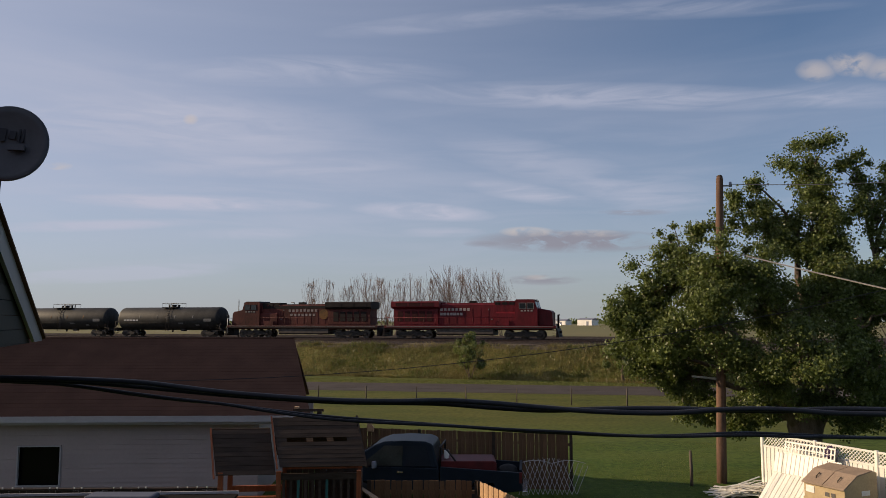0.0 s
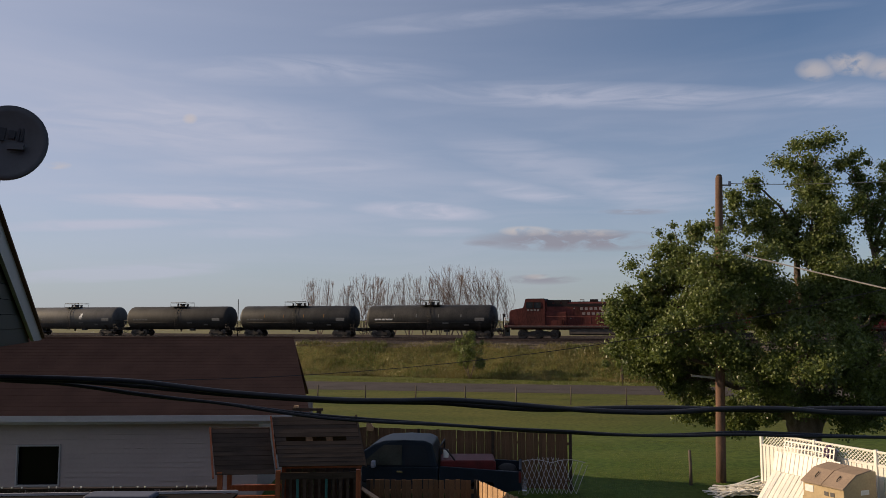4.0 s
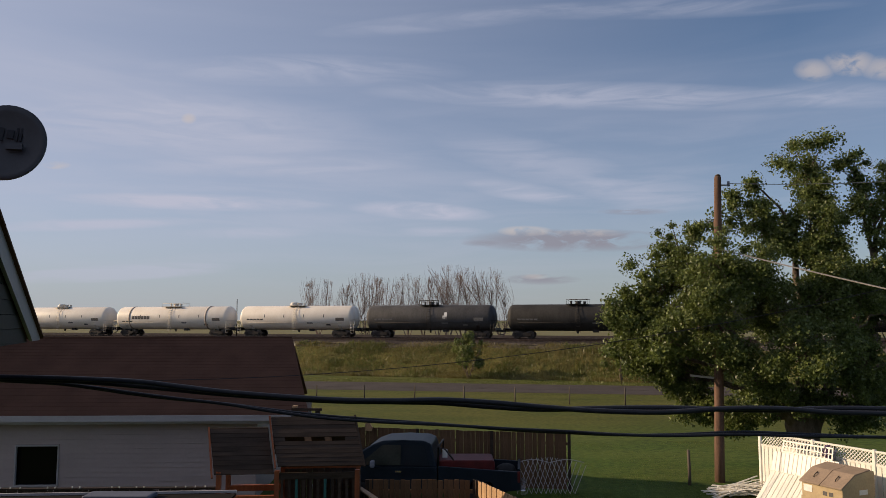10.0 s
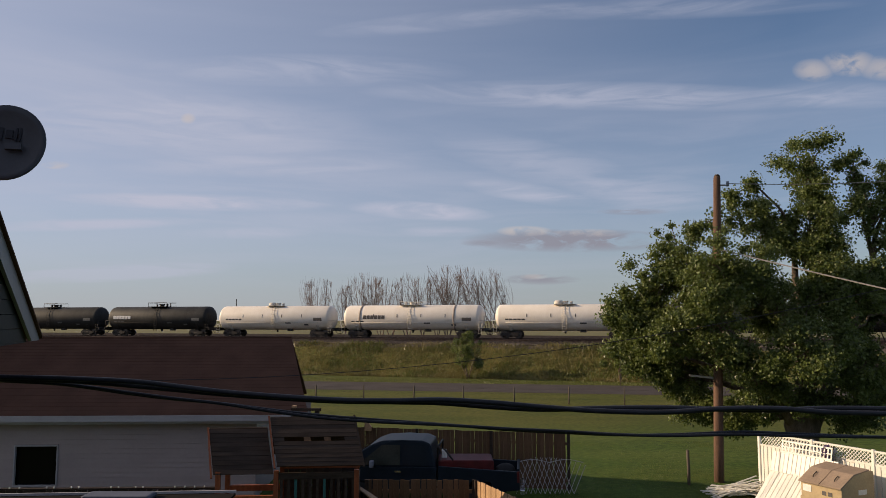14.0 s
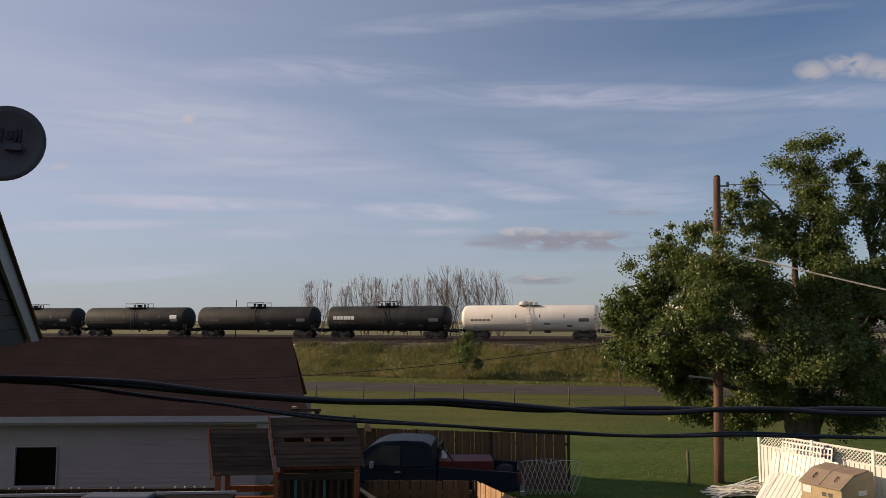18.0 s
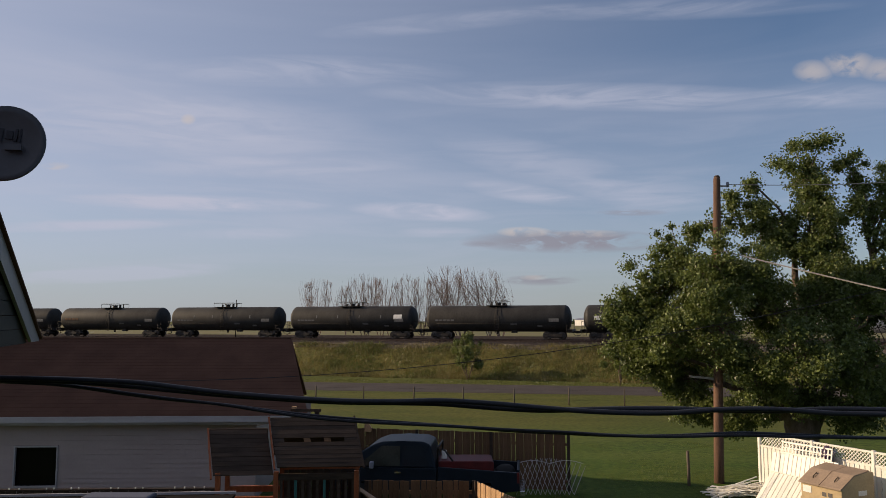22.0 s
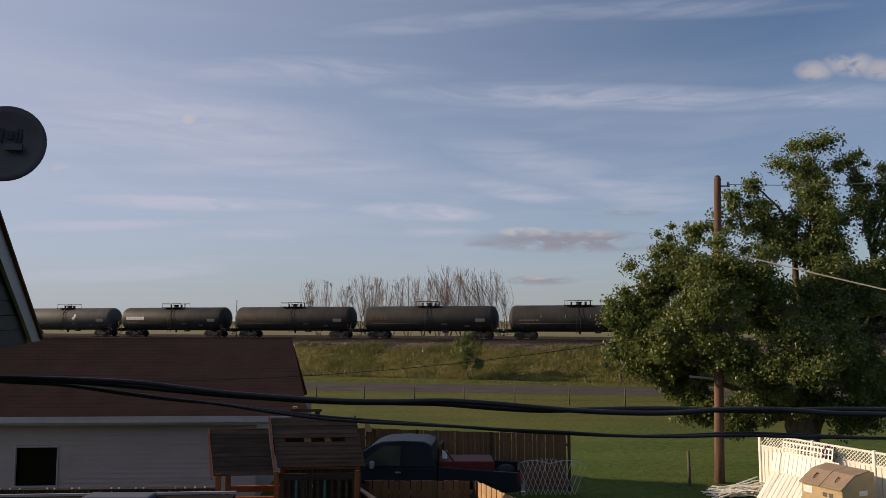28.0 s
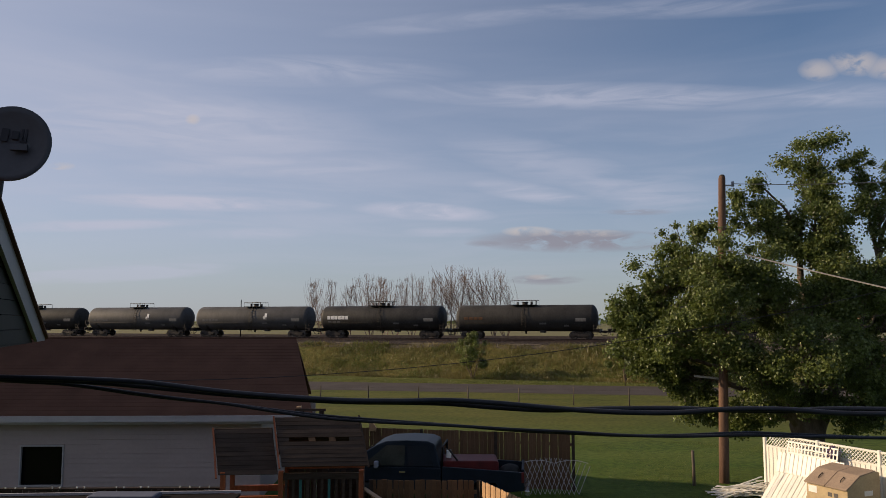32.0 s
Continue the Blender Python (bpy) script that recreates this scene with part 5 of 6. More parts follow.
def satellite_dish():
    c = Vector((-3.47, 6.0, 7.0))
    t = thing("satellite_dish", "round dark grey satellite dish on a roof mast", "satellite dish", at=Matrix.Translation(c))
    face = (Matrix.Rotation(radians(14), 4, "Z") @ Matrix.Rotation(radians(80), 4, "X"))
    bm = bmesh.new()
    rings = []
    for r in (0.02, 0.1, 0.18, 0.25, 0.295):
        rings.append([bm.verts.new((math.cos(a) * r, math.sin(a) * r * 1.07, 0.75 * r * r - 0.03)) for a in np.linspace(0, 2 * math.pi, 40, endpoint=False)])
    rings.append([bm.verts.new((v.co.x * 1.015, v.co.y * 1.015, v.co.z - 0.014)) for v in rings[-1]])
    rings.append([bm.verts.new((v.co.x * 0.1, v.co.y * 0.1, -0.055)) for v in rings[0]])
    for a, b in zip(rings, rings[1:]):
        for k in range(40):
            bm.faces.new((a[k], a[(k + 1) % 40], b[(k + 1) % 40], b[k])).smooth = True
    bm.faces.new(rings[0])
    bm.transform(face)
    part("reflector", bm, M["dish"], t)
    # four plain strokes stand for the maker's mark
    for k, (x, w, h) in enumerate(((-0.09, 0.055, 0.11), (-0.015, 0.05, 0.07), (0.035, 0.016, 0.11), (0.065, 0.016, 0.11))):
        bm = bm_box(bmesh.new(), x + 0.03, 0.085, -0.012, w, h, 0.008, Euler((0, 0, radians(-6))).to_matrix())
        bm.transform(face)
        part("mark_stroke", bm, M["dish_mark"], t)
    bm = bm_box(bmesh.new(), 0.06, -0.03, 0.012, 0.12, 0.05, 0.03)
    bm.transform(face)
    part("label_plate", bm, M["dish"], t)
    bm = bm_tube(bmesh.new(), [(-0.08, -0.26, -0.02), (-0.11, -0.3, 0.2), (-0.11, -0.12, 0.42)], 0.014, 8)
    bm.transform(face)
    part("feed_arm", bm, M["plastic"], t)
    bm = bm_tube(bmesh.new(), [(-0.11, -0.12, 0.4), (-0.1, -0.05, 0.38)], 0.03, 10)
    bm.transform(face)
    part("feed_horn", bm, M["white_vinyl"], t)
    part("mast", bm_tube(bmesh.new(), [(-0.1, 0.08, 0.0), (-0.13, 0.1, -0.35), (-0.13, 0.02, -0.75)], 0.02, 10), M["dish"], t)
    return t


satellite_dish()


# ---- the garage ----
def garage():
    t = thing("garage", "long garage with a brown shingle roof and white siding", "garage")
    el, er = Vector((-17.6, 23.75, 2.6)), Vector((-4.15, 24.25, 2.6))       # eave
    rl, rr = Vector((-18.6, 27.75, 4.96)), Vector((-5.52, 28.3, 4.96))       # ridge
    along = (er - el).normalized()
    back = Vector((-along.y, along.x, 0))
    up_l, up_r = (rl - el), (rr - er)
    nrm = along.cross(up_r).normalized()
    # courses of shingles
    rows, cols = 24, 12
    for i in range(rows):
        a, b = i / rows, (i + 1.12) / rows
        off = 0.5 * (i % 2)
        edges = [0.0] + [(c + off) / cols for c in range(1 - (i % 2), cols)] + [1.0]
        edges = sorted(set(e for e in edges if 0 <= e <= 1))
        for e0, e1 in zip(edges, edges[1:]):
            q = []
            for (e, f, lift) in ((e0 + 0.0002, a, 0.010), (e1 - 0.0002, a, 0.010), (e1 - 0.0002, b, 0.005), (e0 + 0.0002, b, 0.005)):
                base = (el + up_l * f).lerp(er + up_r * f, e)
                q.append(base + nrm * lift)
            bm = bmesh.new()
            lo = [bm.verts.new(v - nrm * 0.012) for v in q]
            hi = [bm.verts.new(v) for v in q]
            bm.faces.new(hi)
            for k in range(4):
                bm.faces.new((lo[k], lo[(k + 1) % 4], hi[(k + 1) % 4], hi[k]))
            part("shingle", bm, M["shingle"], t)
    bm = bmesh.new()
    down = nrm * -0.05
    far_l, far_r = rl + back * 4.3 - Vector((0, 0, 2.36)), rr + back * 4.3 - Vector((0, 0, 2.36))
    vs = [bm.verts.new(v) for v in (el, er, rr, rl)] + [bm.verts.new(v + Vector((0, 0, -0.08))) for v in (el, er, rr, rl)]
    for f in ((0, 1, 2, 3), (7, 6, 5, 4), (0, 4, 5, 1), (1, 5, 6, 2), (2, 6, 7, 3), (3, 7, 4, 0)):
        bm.faces.new([vs[i] for i in f])
    part("roof_deck", bm, M["wood_dark"], t)
    bm = bmesh.new()
    vs = [bm.verts.new(v) for v in (rl, rr, far_r, far_l)] + [bm.verts.new(v + Vector((0, 0, -0.08))) for v in (rl, rr, far_r, far_l)]
    for f in ((0, 1, 2, 3), (7, 6, 5, 4), (0, 4, 5, 1), (1, 5, 6, 2), (2, 6, 7, 3), (3, 7, 4, 0)):
        bm.faces.new([vs[i] for i in f])
    part("back_roof", bm, M["shingle"], t)
    part("ridge_cap", bm_tube(bmesh.new(), [rl + Vector((0, 0, 0.0)), rr + Vector((0, 0, 0.0))], 0.05, 6), M["shingle"], t)
    ang = math.atan2(along.y, along.x)
    rot = Euler((0, 0, ang)).to_matrix()
    mid = (el + er) / 2

    def beam(name, u0, u1, off, z0, z1, thick, material, parent=t, label=""):
        """A board along the front: u from the eave's left end, off behind the eave."""
        c = el + along * ((u0 + u1) / 2) + back * off
        return part(name, bm_box(bmesh.new(), c.x, c.y, (z0 + z1) / 2, u1 - u0, thick, z1 - z0, rot), material, parent, label)
    L = (er - el).length
    beam("gutter", -0.05, L + 0.02, -0.07, 2.5, 2.67, 0.12, M["trim"])
    beam("gutter_lip", -0.05, L + 0.02, -0.135, 2.64, 2.68, 0.012, M["trim"])
    beam("fascia", 0, L, 0.03, 2.42, 2.575, 0.03, M["trim"])
    beam("soffit", 0, L - 0.1, 0.25, 2.40, 2.42, 0.42, M["trim"])
    # wall of lapped boards with a window opening
    w0, w1, z0, z1 = 4.33, 5.6, 0.5, 1.68
    course = 0.145
    for k in range(17):
        a, b = k * course, (k + 1) * course - 0.004
        spans = [(0.1, L - 1.72)]
        if b > z0 - 0.06 and a < z1 + 0.05:
            spans = [(0.1, w0 - 0.042), (w1 + 0.042, L - 1.72)]
        for u0, u1 in spans:
            c = el + along * ((u0 + u1) / 2) + back * 0.5
            bm = bm_prism(bmesh.new(), [(-0.022, a), (-0.002, b), (0.06, b), (0.06, a)], -(u1 - u0) / 2, (u1 - u0) / 2, "x")
            bm.transform(Matrix.Translation((c.x, c.y, 0)) @ rot.to_4x4())
            part("siding_board", bm, M["siding"], t)
    win = beam("window", w0, w1, 0.62, z0, z1, 0.02, M["window_glass"], t, "dark window with a white frame")
    for (u0, u1, a, b) in ((w0 - 0.04, w0, z0 - 0.04, z1 + 0.04), (w1, w1 + 0.04, z0 - 0.04, z1 + 0.04), (w0, w1, z1, z1 + 0.04), (w0, w1, z0 - 0.04, z0)):
        beam("window_frame", u0, u1, 0.5, a, b, 0.1, M["trim"], win)
    for a, b in ((z1 + 0.042, 1.736), (0.435, z0 - 0.042)):
        beam("siding_board", w0 - 0.04, w1 + 0.04, 0.5, a, b, 0.08, M["siding"])
    beam("back_of_window", w0 - 0.3, w1 + 0.3, 0.9, z0 - 0.3, z1 + 0.3, 0.02, M["void"])
    # the other walls
    for u in (0.12, L - 1.75):
        a = el + along * u
        c = a + back * 4.1
        part("end_wall", bm_box(bmesh.new(), c.x, c.y, 1.25, 0.1, 7.2, 2.5, rot), M["siding"], t)
        tri = bm_prism(bmesh.new(), [(0.55, 2.5), (7.6, 2.5), (4.05, 4.8)], -0.05, 0.05, "x")
        tri.transform(Matrix.Translation((a.x, a.y, 0)) @ rot.to_4x4())
        part("gable", tri, M["siding"], t)
    c = el + along * (L / 2) + back * 7.7
    part("back_wall", bm_box(bmesh.new(), c.x, c.y, 1.25, L - 1.9, 0.1, 2.5, rot), M["siding"], t)
    return t


garage()


# ---- the wooden playhouse ----
def plank_roof(t, x0, x1, y_eave, z_eave, y_ridge, z_ridge, n, slot=None, lean=0.0):
    """Planks from eave to ridge; lean moves the eave's ends sideways, so the roof's edges run askew."""
    run = Vector((0, y_ridge - y_eave, z_ridge - z_eave))
    out = Vector((0, -run.z, run.y)).normalized()
    if out.z < 0:
        out = -out

    def plank(name, f0, f1, a, b, lift, material):
        bm = bmesh.new()
        ends = []
        for f, up in ((f0, 0.003), (f1, 0.0)):
            for u in (a, b):
                p = Vector((x0 + (x1 - x0) * u + lean * (1 - f), y_eave, z_eave)) + run * f
                ends.append([bm.verts.new(p + out * (up + lift + s)) for s in (-0.015, 0.015)])
        (p0, p1), (q0, q1), (r0, r1), (s0, s1) = ends
        for face in ((p1, q1, s1, r1), (p0, r0, s0, q0), (p0, q0, q1, p1), (r0, r1, s1, s0), (p0, p1, r1, r0), (q0, s0, s1, q1)):
            bm.faces.new(face)
        part(name, bm, material, t)
    for k in range(n):
        f0, f1 = k / n, (k + 1) / n - 0.004
        lift = random.uniform(-0.004, 0.004)
        if slot and k in slot:
            plank("roof_plank", f0, f1, 0, 0.13, lift, M["wood_dark"])
            plank("roof_plank", f0, f1, 0.84, 1, lift, M["wood_dark"])
            for u in (0.36, 0.6):
                plank("roof_block", f0, f1, u, u + 0.08, lift, M["fence_wood"])
        else:
            plank("roof_plank", f0, f1, 0, 1, lift, M["wood_dark"])


def playhouse():
    turn = Matrix.Translation((-3.85, 18.8, 0)) @ pose(0, 0, 0, 0, 0, 5) @ Matrix.Translation((3.85, -18.8, 0))
    t = thing("playhouse", "weathered cedar playhouse with two plank roofs, posts coloured sunlit orange", "playhouse", at=turn)
    plank_roof(t, -4.14, -2.16, 18.0, 2.25, 18.75, 3.27, 12, (6,), 0.28)
    plank_roof(t, -4.14, -2.16, 19.7, 2.25, 18.8, 3.27, 7)
    plank_roof(t, -5.56, -4.2, 18.15, 2.06, 18.75, 3.01, 10, None, 0.24)
    plank_roof(t, -5.56, -4.2, 19.5, 2.06, 18.8, 3.03, 6)
    for x, zr, ze in ((-4.17, 3.3, 2.22), (-5.59, 3.04, 2.02), (-2.13, 3.3, 2.22)):
        for y in (17.97, 19.72):
            bm = bmesh.new()
            a, b = Vector((x + (0.26 if y < 18.5 else 0), y, ze)), Vector((x, 18.77, zr))
            bm_tube(bm, [a, b], 0.03, 4)
            # left barge boards get the sunlit orange, the right one the dark wood
            part("barge_board", bm, M["wood_dark"] if x > -3 else M["wood_red"], t)
    for x in (-5.22, -3.9, -2.05):
        for y in (18.2, 19.4):
            part("corner_post", bm_box(bmesh.new(), x, y, 1.05, 0.11, 0.11, 2.14), M["wood_red"], t)
    for x0, x1, z in ((-3.9, -2.05, 2.0), (-3.9, -2.05, 0.95), (-5.22, -3.9, 1.5), (-5.22, -3.9, 0.85)):
        part("cross_rail", bm_box(bmesh.new(), (x0 + x1) / 2, 18.2, z, x1 - x0 - 0.11, 0.09, 0.14), M["wood_dark" if z > 1.9 else "wood_red"], t)
        part("cross_rail", bm_box(bmesh.new(), (x0 + x1) / 2, 19.4, z, x1 - x0 - 0.11, 0.09, 0.14), M["wood_red"], t)
    part("floor", bm_box(bmesh.new(), -3.6, 18.8, 0.86, 3.2, 1.1, 0.06), M["wood_dark"], t)
    for k in range(11):
        x = -3.78 + k * 0.165
        part("slat", bm_box(bmesh.new(), x, 18.2, 1.47, 0.06, 0.04, 0.92), M["teal"] if k in (2, 6) else M["wood_dark"], t)
    for k in range(13):
        part("back_board", bm_box(bmesh.new(), -3.82 + k * 0.145, 19.36, 1.45, 0.135, 0.03, 1.0), M["wood_dark"], t)
    for x in (-2.0,):
        for k in range(8):
            part("side_board", bm_box(bmesh.new(), x, 18.32 + k * 0.14, 1.45, 0.03, 0.13, 1.0), M["wood_dark"], t)


playhouse()
t = thing("wooden_frame", "small open timber frame with slats behind the playhouse", "frame")
for x in (-4.05, -3.5):
    part("post", bm_box(bmesh.new(), x, 21.8, 1.55, 0.12, 0.12, 3.1), M["wood_dark"], t)
for z in (2.72, 2.9, 3.12):
    part("slat", bm_box(bmesh.new(), -3.8, 21.72, z, 0.85, 0.04, 0.07), M["wood_dark"], t)
part("cap", bm_box(bmesh.new(), -4.12, 21.7, 3.2, 0.12, 0.16, 0.05), M["pale_wood"], t)


# ---- board fences ----
def board_fence(name, label, a, b, h, width=0.14, rails=(0.3, 1.5), material="fence_wood", cap=False, gap=0.007, posts=True, foot=0.02):
    t = thing(name, label, "fence")
    a, b = Vector((*a, 0)), Vector((*b, 0))
    d = (b - a).normalized()
    n = int((b - a).length / width)
    rot = Euler((0, 0, math.atan2(d.y, d.x))).to_matrix()
    side = Vector((d.y, -d.x, 0))
    for k in range(n):
        c = a + d * (k + 0.5) * width
        g = ground_z(c.x, c.y)
        hh = h + random.uniform(-0.015, 0.015)
        me = shared("board/%.2f%.2f%s%d" % (width, h, material, k % 3), lambda bm: bm_prism(bm, [(-width / 2 + gap, foot), (-width / 2 + gap, h - 0.014), (-width / 2 + gap + 0.014, h), (width / 2 - gap - 0.014, h),
                    (width / 2 - gap, h - 0.014), (width / 2 - gap, foot)], -0.009, 0.009, "y"), M[material])
        o = part("board", me, None, t)
        o.location, o.rotation_euler = c + side * (0.012 * (k % 2)) + Vector((0, 0, g + random.uniform(-0.012, 0.012))), (0, random.uniform(-0.008, 0.008), math.atan2(d.y, d.x))
    mid = (a + b) / 2
    for z in rails:
        c = mid - side * 0.035
        part("rail", bm_box(bmesh.new(), c.x, c.y, z, (b - a).length, 0.04, 0.09, rot), M[material], t)
    if posts:
        m = max(1, int((b - a).length / 2.4))
        for k in range(m + 1):
            c = a + d * (b - a).length * k / m + side * 0.035
            part("post", bm_box(bmesh.new(), c.x, c.y, h / 2, 0.1, 0.05, h + 0.02, rot), M["wood_dark"], t)
    if cap:
        c = mid
        part("cap_rail", bm_box(bmesh.new(), c.x, c.y, h + 0.03, (b - a).length, 0.13, 0.035, rot), M["pale_wood"], t)
    return t


board_fence("board_fence", "tall brown board fence behind the parked truck", (-3.4, 27.7), (4.2, 26.0), 1.84, gap=0.003)
board_fence("low_fence", "low board fence closing the near yard", (-1.95, 20.3), (0.82, 20.25), 1.5, rails=(0.3, 1.2))
# same fence as low_fence; its sunlit side is painted in with paler boards
board_fence("gate_fence", "sunlit board fence running towards the house", (0.88, 20.2), (1.75, 18.2), 1.5, rails=(0.3, 1.2), material="pale_wood")
board_fence("side_fence", "short board fence with a pale cap rail", (-2.2, 19.6), (-1.2, 17.3), 1.48, rails=(0.3, 1.2), cap=True)
f = board_fence("rail_fence", "dark low fence hung with a string of small lights", (-11.4, 19.0), (-5.5, 19.2), 1.5, material="wood_dark", cap=False, rails=(0.3, 1.35), gap=0.001)
part("cap_rail", bm_box(bmesh.new(), -8.45, 19.1, 1.525, 5.95, 0.1, 0.04, Euler((0, 0, radians(1.94))).to_matrix()), M["wood_dark"], f)
for k, u in enumerate((0.12, 0.16, 0.2, 0.31, 0.34, 0.41, 0.44, 0.57, 0.6, 0.67, 0.70, 0.83, 0.87, 0.91, 0.95)):
    part("light_bulb", bm_tube(bmesh.new(), [(-11.4 + 5.9 * u, 18.97 + 0.2 * u, 1.545), (-11.4 + 5.9 * u, 18.97 + 0.2 * u, 1.585)], 0.018, 6), M["white_vinyl"], f, "tiny white bulb")


def low_shed():
    t = thing("low_shed", "low dark shed with a pale metal roof edge", "shed")
    part("wall", bm_box(bmesh.new(), -7.3, 15.2, 0.98, 6.0, 1.5, 2.0), M["wood_dark"], t)
    part("roof", bm_box(bmesh.new(), -7.3, 15.2, 2.03, 6.2, 1.6, 0.04, Euler((0, radians(-0.8), 0)).to_matrix()), M["void"], t, "dark felt roof")
    part("edge_strip", bm_box(bmesh.new(), -7.3, 16.02, 2.085, 6.2, 0.04, 0.05, Euler((0, radians(-0.8), 0)).to_matrix()), M["trim"], t)


low_shed()
bm = bevel(bm_box(bmesh.new(), 0, 0, 0, 1.35, 0.5, 0.12), 0.05)
solid("storage_box", bm, M["dark_plastic"], "slate-grey plastic storage box lying on the shed", "box", at=Matrix.Translation((-6.42, 15.65, 2.11)))


# ---- the pickup ----
def pickup():
    t = thing("pickup_truck", "dark navy pickup truck parked by the fence with a red load", "truck", at=Matrix.Translation((-0.74, 24.45, 0)) @ pose(0, 0, 0, 0, 0, -6))
    P = M["truck_paint"]
    # x to the rear, the near side at -y
    low = [(-3.0, 0.5), (-3.05, 0.75), (-2.95, 1.06), (-1.95, 1.2), (0.66, 1.22), (0.66, 0.45), (-1.2, 0.42), (-1.25, 0.6), (-1.5, 0.82), (-1.9, 0.82), (-2.15, 0.6), (-2.2, 0.45)]
    part("body", bevel(bm_prism(bmesh.new(), low, -0.95, 0.95, "y"), 0.03), P, t)
    cab = [(-2.42, 1.19), (-1.32, 1.84), (-1.02, 1.95), (-0.4, 1.985), (0.24, 1.97), (0.46, 1.88), (0.66, 1.2)]
    bm = bm_prism(bmesh.new(), cab, -0.92, 0.92, "y")
    for v in bm.verts:
        if v.co.z > 1.5:
            v.co.y *= 0.87
    part("cab", bevel(bm, 0.05, 3), P, t)
    bm = bmesh.new()
    pts = [(-2.33, -0.84, 1.245), (-2.33, 0.84, 1.245), (-1.38, 0.72, 1.805), (-1.38, -0.72, 1.805)]
    nrm = Vector((-0.51, 0, 0.86))
    a = [bm.verts.new(Vector(q) + nrm * 0.012) for q in pts]
    b = [bm.verts.new(Vector(q) - nrm * 0.01) for q in pts]
    bm.faces.new(a)
    for k in range(4):
        bm.faces.new((a[k], a[(k + 1) % 4], b[(k + 1) % 4], b[k]))
    part("windscreen", bm, M["glass"], t)
    for x0, x1, x2, x3 in ((-1.72, -1.0, -0.44, -0.44), (-0.34, -0.34, 0.26, 0.42)):
        for s in (-1, 1):
            bm = bmesh.new()
            q = [(x0, 1.26, 0.925), (x3, 1.26, 0.925), (x2, 1.84, 0.826), (x1, 1.84, 0.826)]
            a = [bm.verts.new((x, s * (y + 0.012), z)) for x, z, y in q]
            b = [bm.verts.new((x, s * (y - 0.02), z)) for x, z, y in q]
            bm.faces.new(a)
            for k in range(4):
                bm.faces.new((a[k], a[(k + 1) % 4], b[(k + 1) % 4], b[k]))
            part("side_window", bm, M["cab_glass_sheen"] if x0 < -1 else M["glass"], t)
    for s in (-1, 1):
        part("bed_side", bevel(bm_prism(bmesh.new(), [(0.7, 0.5), (0.7, 1.25), (3.1, 1.13), (3.14, 0.6), (2.45, 0.52), (2.3, 0.84), (1.7, 0.84), (1.5, 0.5)], s * 0.9 - 0.05, s * 0.9 + 0.05, "y"), 0.02), P, t)
        part("tail_lamp", bm_box(bmesh.new(), 3.1, s * 0.9, 0.98, 0.08, 0.12, 0.3), M["load_red"], t, "red tail lamp")
        part("door_handle", bm_box(bmesh.new(), -0.5, s * 0.965, 1.08, 0.18, 0.03, 0.05), M["chrome"], t)
        part("wing_mirror", bevel(bm_box(bmesh.new(), -1.28, s * 1.05, 1.3, 0.12, 0.2, 0.2), 0.03), M["plastic"], t)
        for x in (-1.7, 2.0):
            wh = part("wheel", bm_tube(bmesh.new(), [(x, s * 0.72, 0.38), (x, s * 0.96, 0.38)], 0.38, 24), M["tyre"], t)
            part("rim", bm_tube(bmesh.new(), [(x, s * 0.955, 0.38), (x, s * 0.97, 0.38)], 0.22, 18), M["chrome"], wh)
    part("tailgate", bevel(bm_box(bmesh.new(), 3.1, 0, 0.9, 0.08, 1.68, 0.6), 0.02), P, t)
    part("bed_floor", bm_box(bmesh.new(), 1.85, 0, 0.62, 2.45, 1.72, 0.06), P, t)
    part("rear_bumper", bevel(bm_box(bmesh.new(), 3.22, 0, 0.52, 0.16, 1.8, 0.16), 0.02), M["chrome"], t)
    part("front_bumper", bevel(bm_box(bmesh.new(), -3.1, 0, 0.52, 0.16, 1.8, 0.18), 0.02), M["chrome"], t)
    part("headache_rack", bm_tube(bmesh.new(), [(0.68, -0.75, 1.2), (0.68, -0.75, 1.78), (0.9, -0.75, 1.72), (1.15, -0.75, 1.4)], 0.03, 8), M["steel"], t)
    part("headache_rack", bm_tube(bmesh.new(), [(0.68, 0.75, 1.2), (0.68, 0.75, 1.78), (0.68, -0.75, 1.78)], 0.03, 8), M["steel"], t)


pickup()
bm = bevel(bm_prism(bmesh.new(), [(-0.85, 0), (-0.85, 0.56), (-0.8, 0.6), (0.78, 0.6), (0.85, 0.56), (0.85, 0)], -0.6, 0.6, "y"), 0.04)
solid("red_crate", bm, M["load_red"], "red painted crate loaded in the truck bed", "crate", at=Matrix.Translation((0.72, 24.3, 0.78)))
solid("white_jug", bevel(bm_box(bmesh.new(), 0, 0, 0.12, 0.16, 0.14, 0.26), 0.03), M["white_vinyl"], "white plastic jug standing on the load", "jug", at=Matrix.Translation((0.06, 24.2, 1.375)))


bm = bmesh.new()
bmesh.ops.create_icosphere(bm, subdivisions=3, radius=0.33)
for v in bm.verts:
    k = 1 + 0.22 * noise.noise(v.co * 4.0) + 0.1 * noise.noise(v.co * 11.0)
    v.co = Vector((v.co.x * k * 1.05, v.co.y * k, max(-0.2, v.co.z * k * 0.75)))
for f in bm.faces:
    f.smooth = True
solid("rubbish_bag", bm, M["tyre"], "black plastic rubbish bag lying in the truck bed", "bag", at=Matrix.Translation((1.95, 24.1, 0.98)))
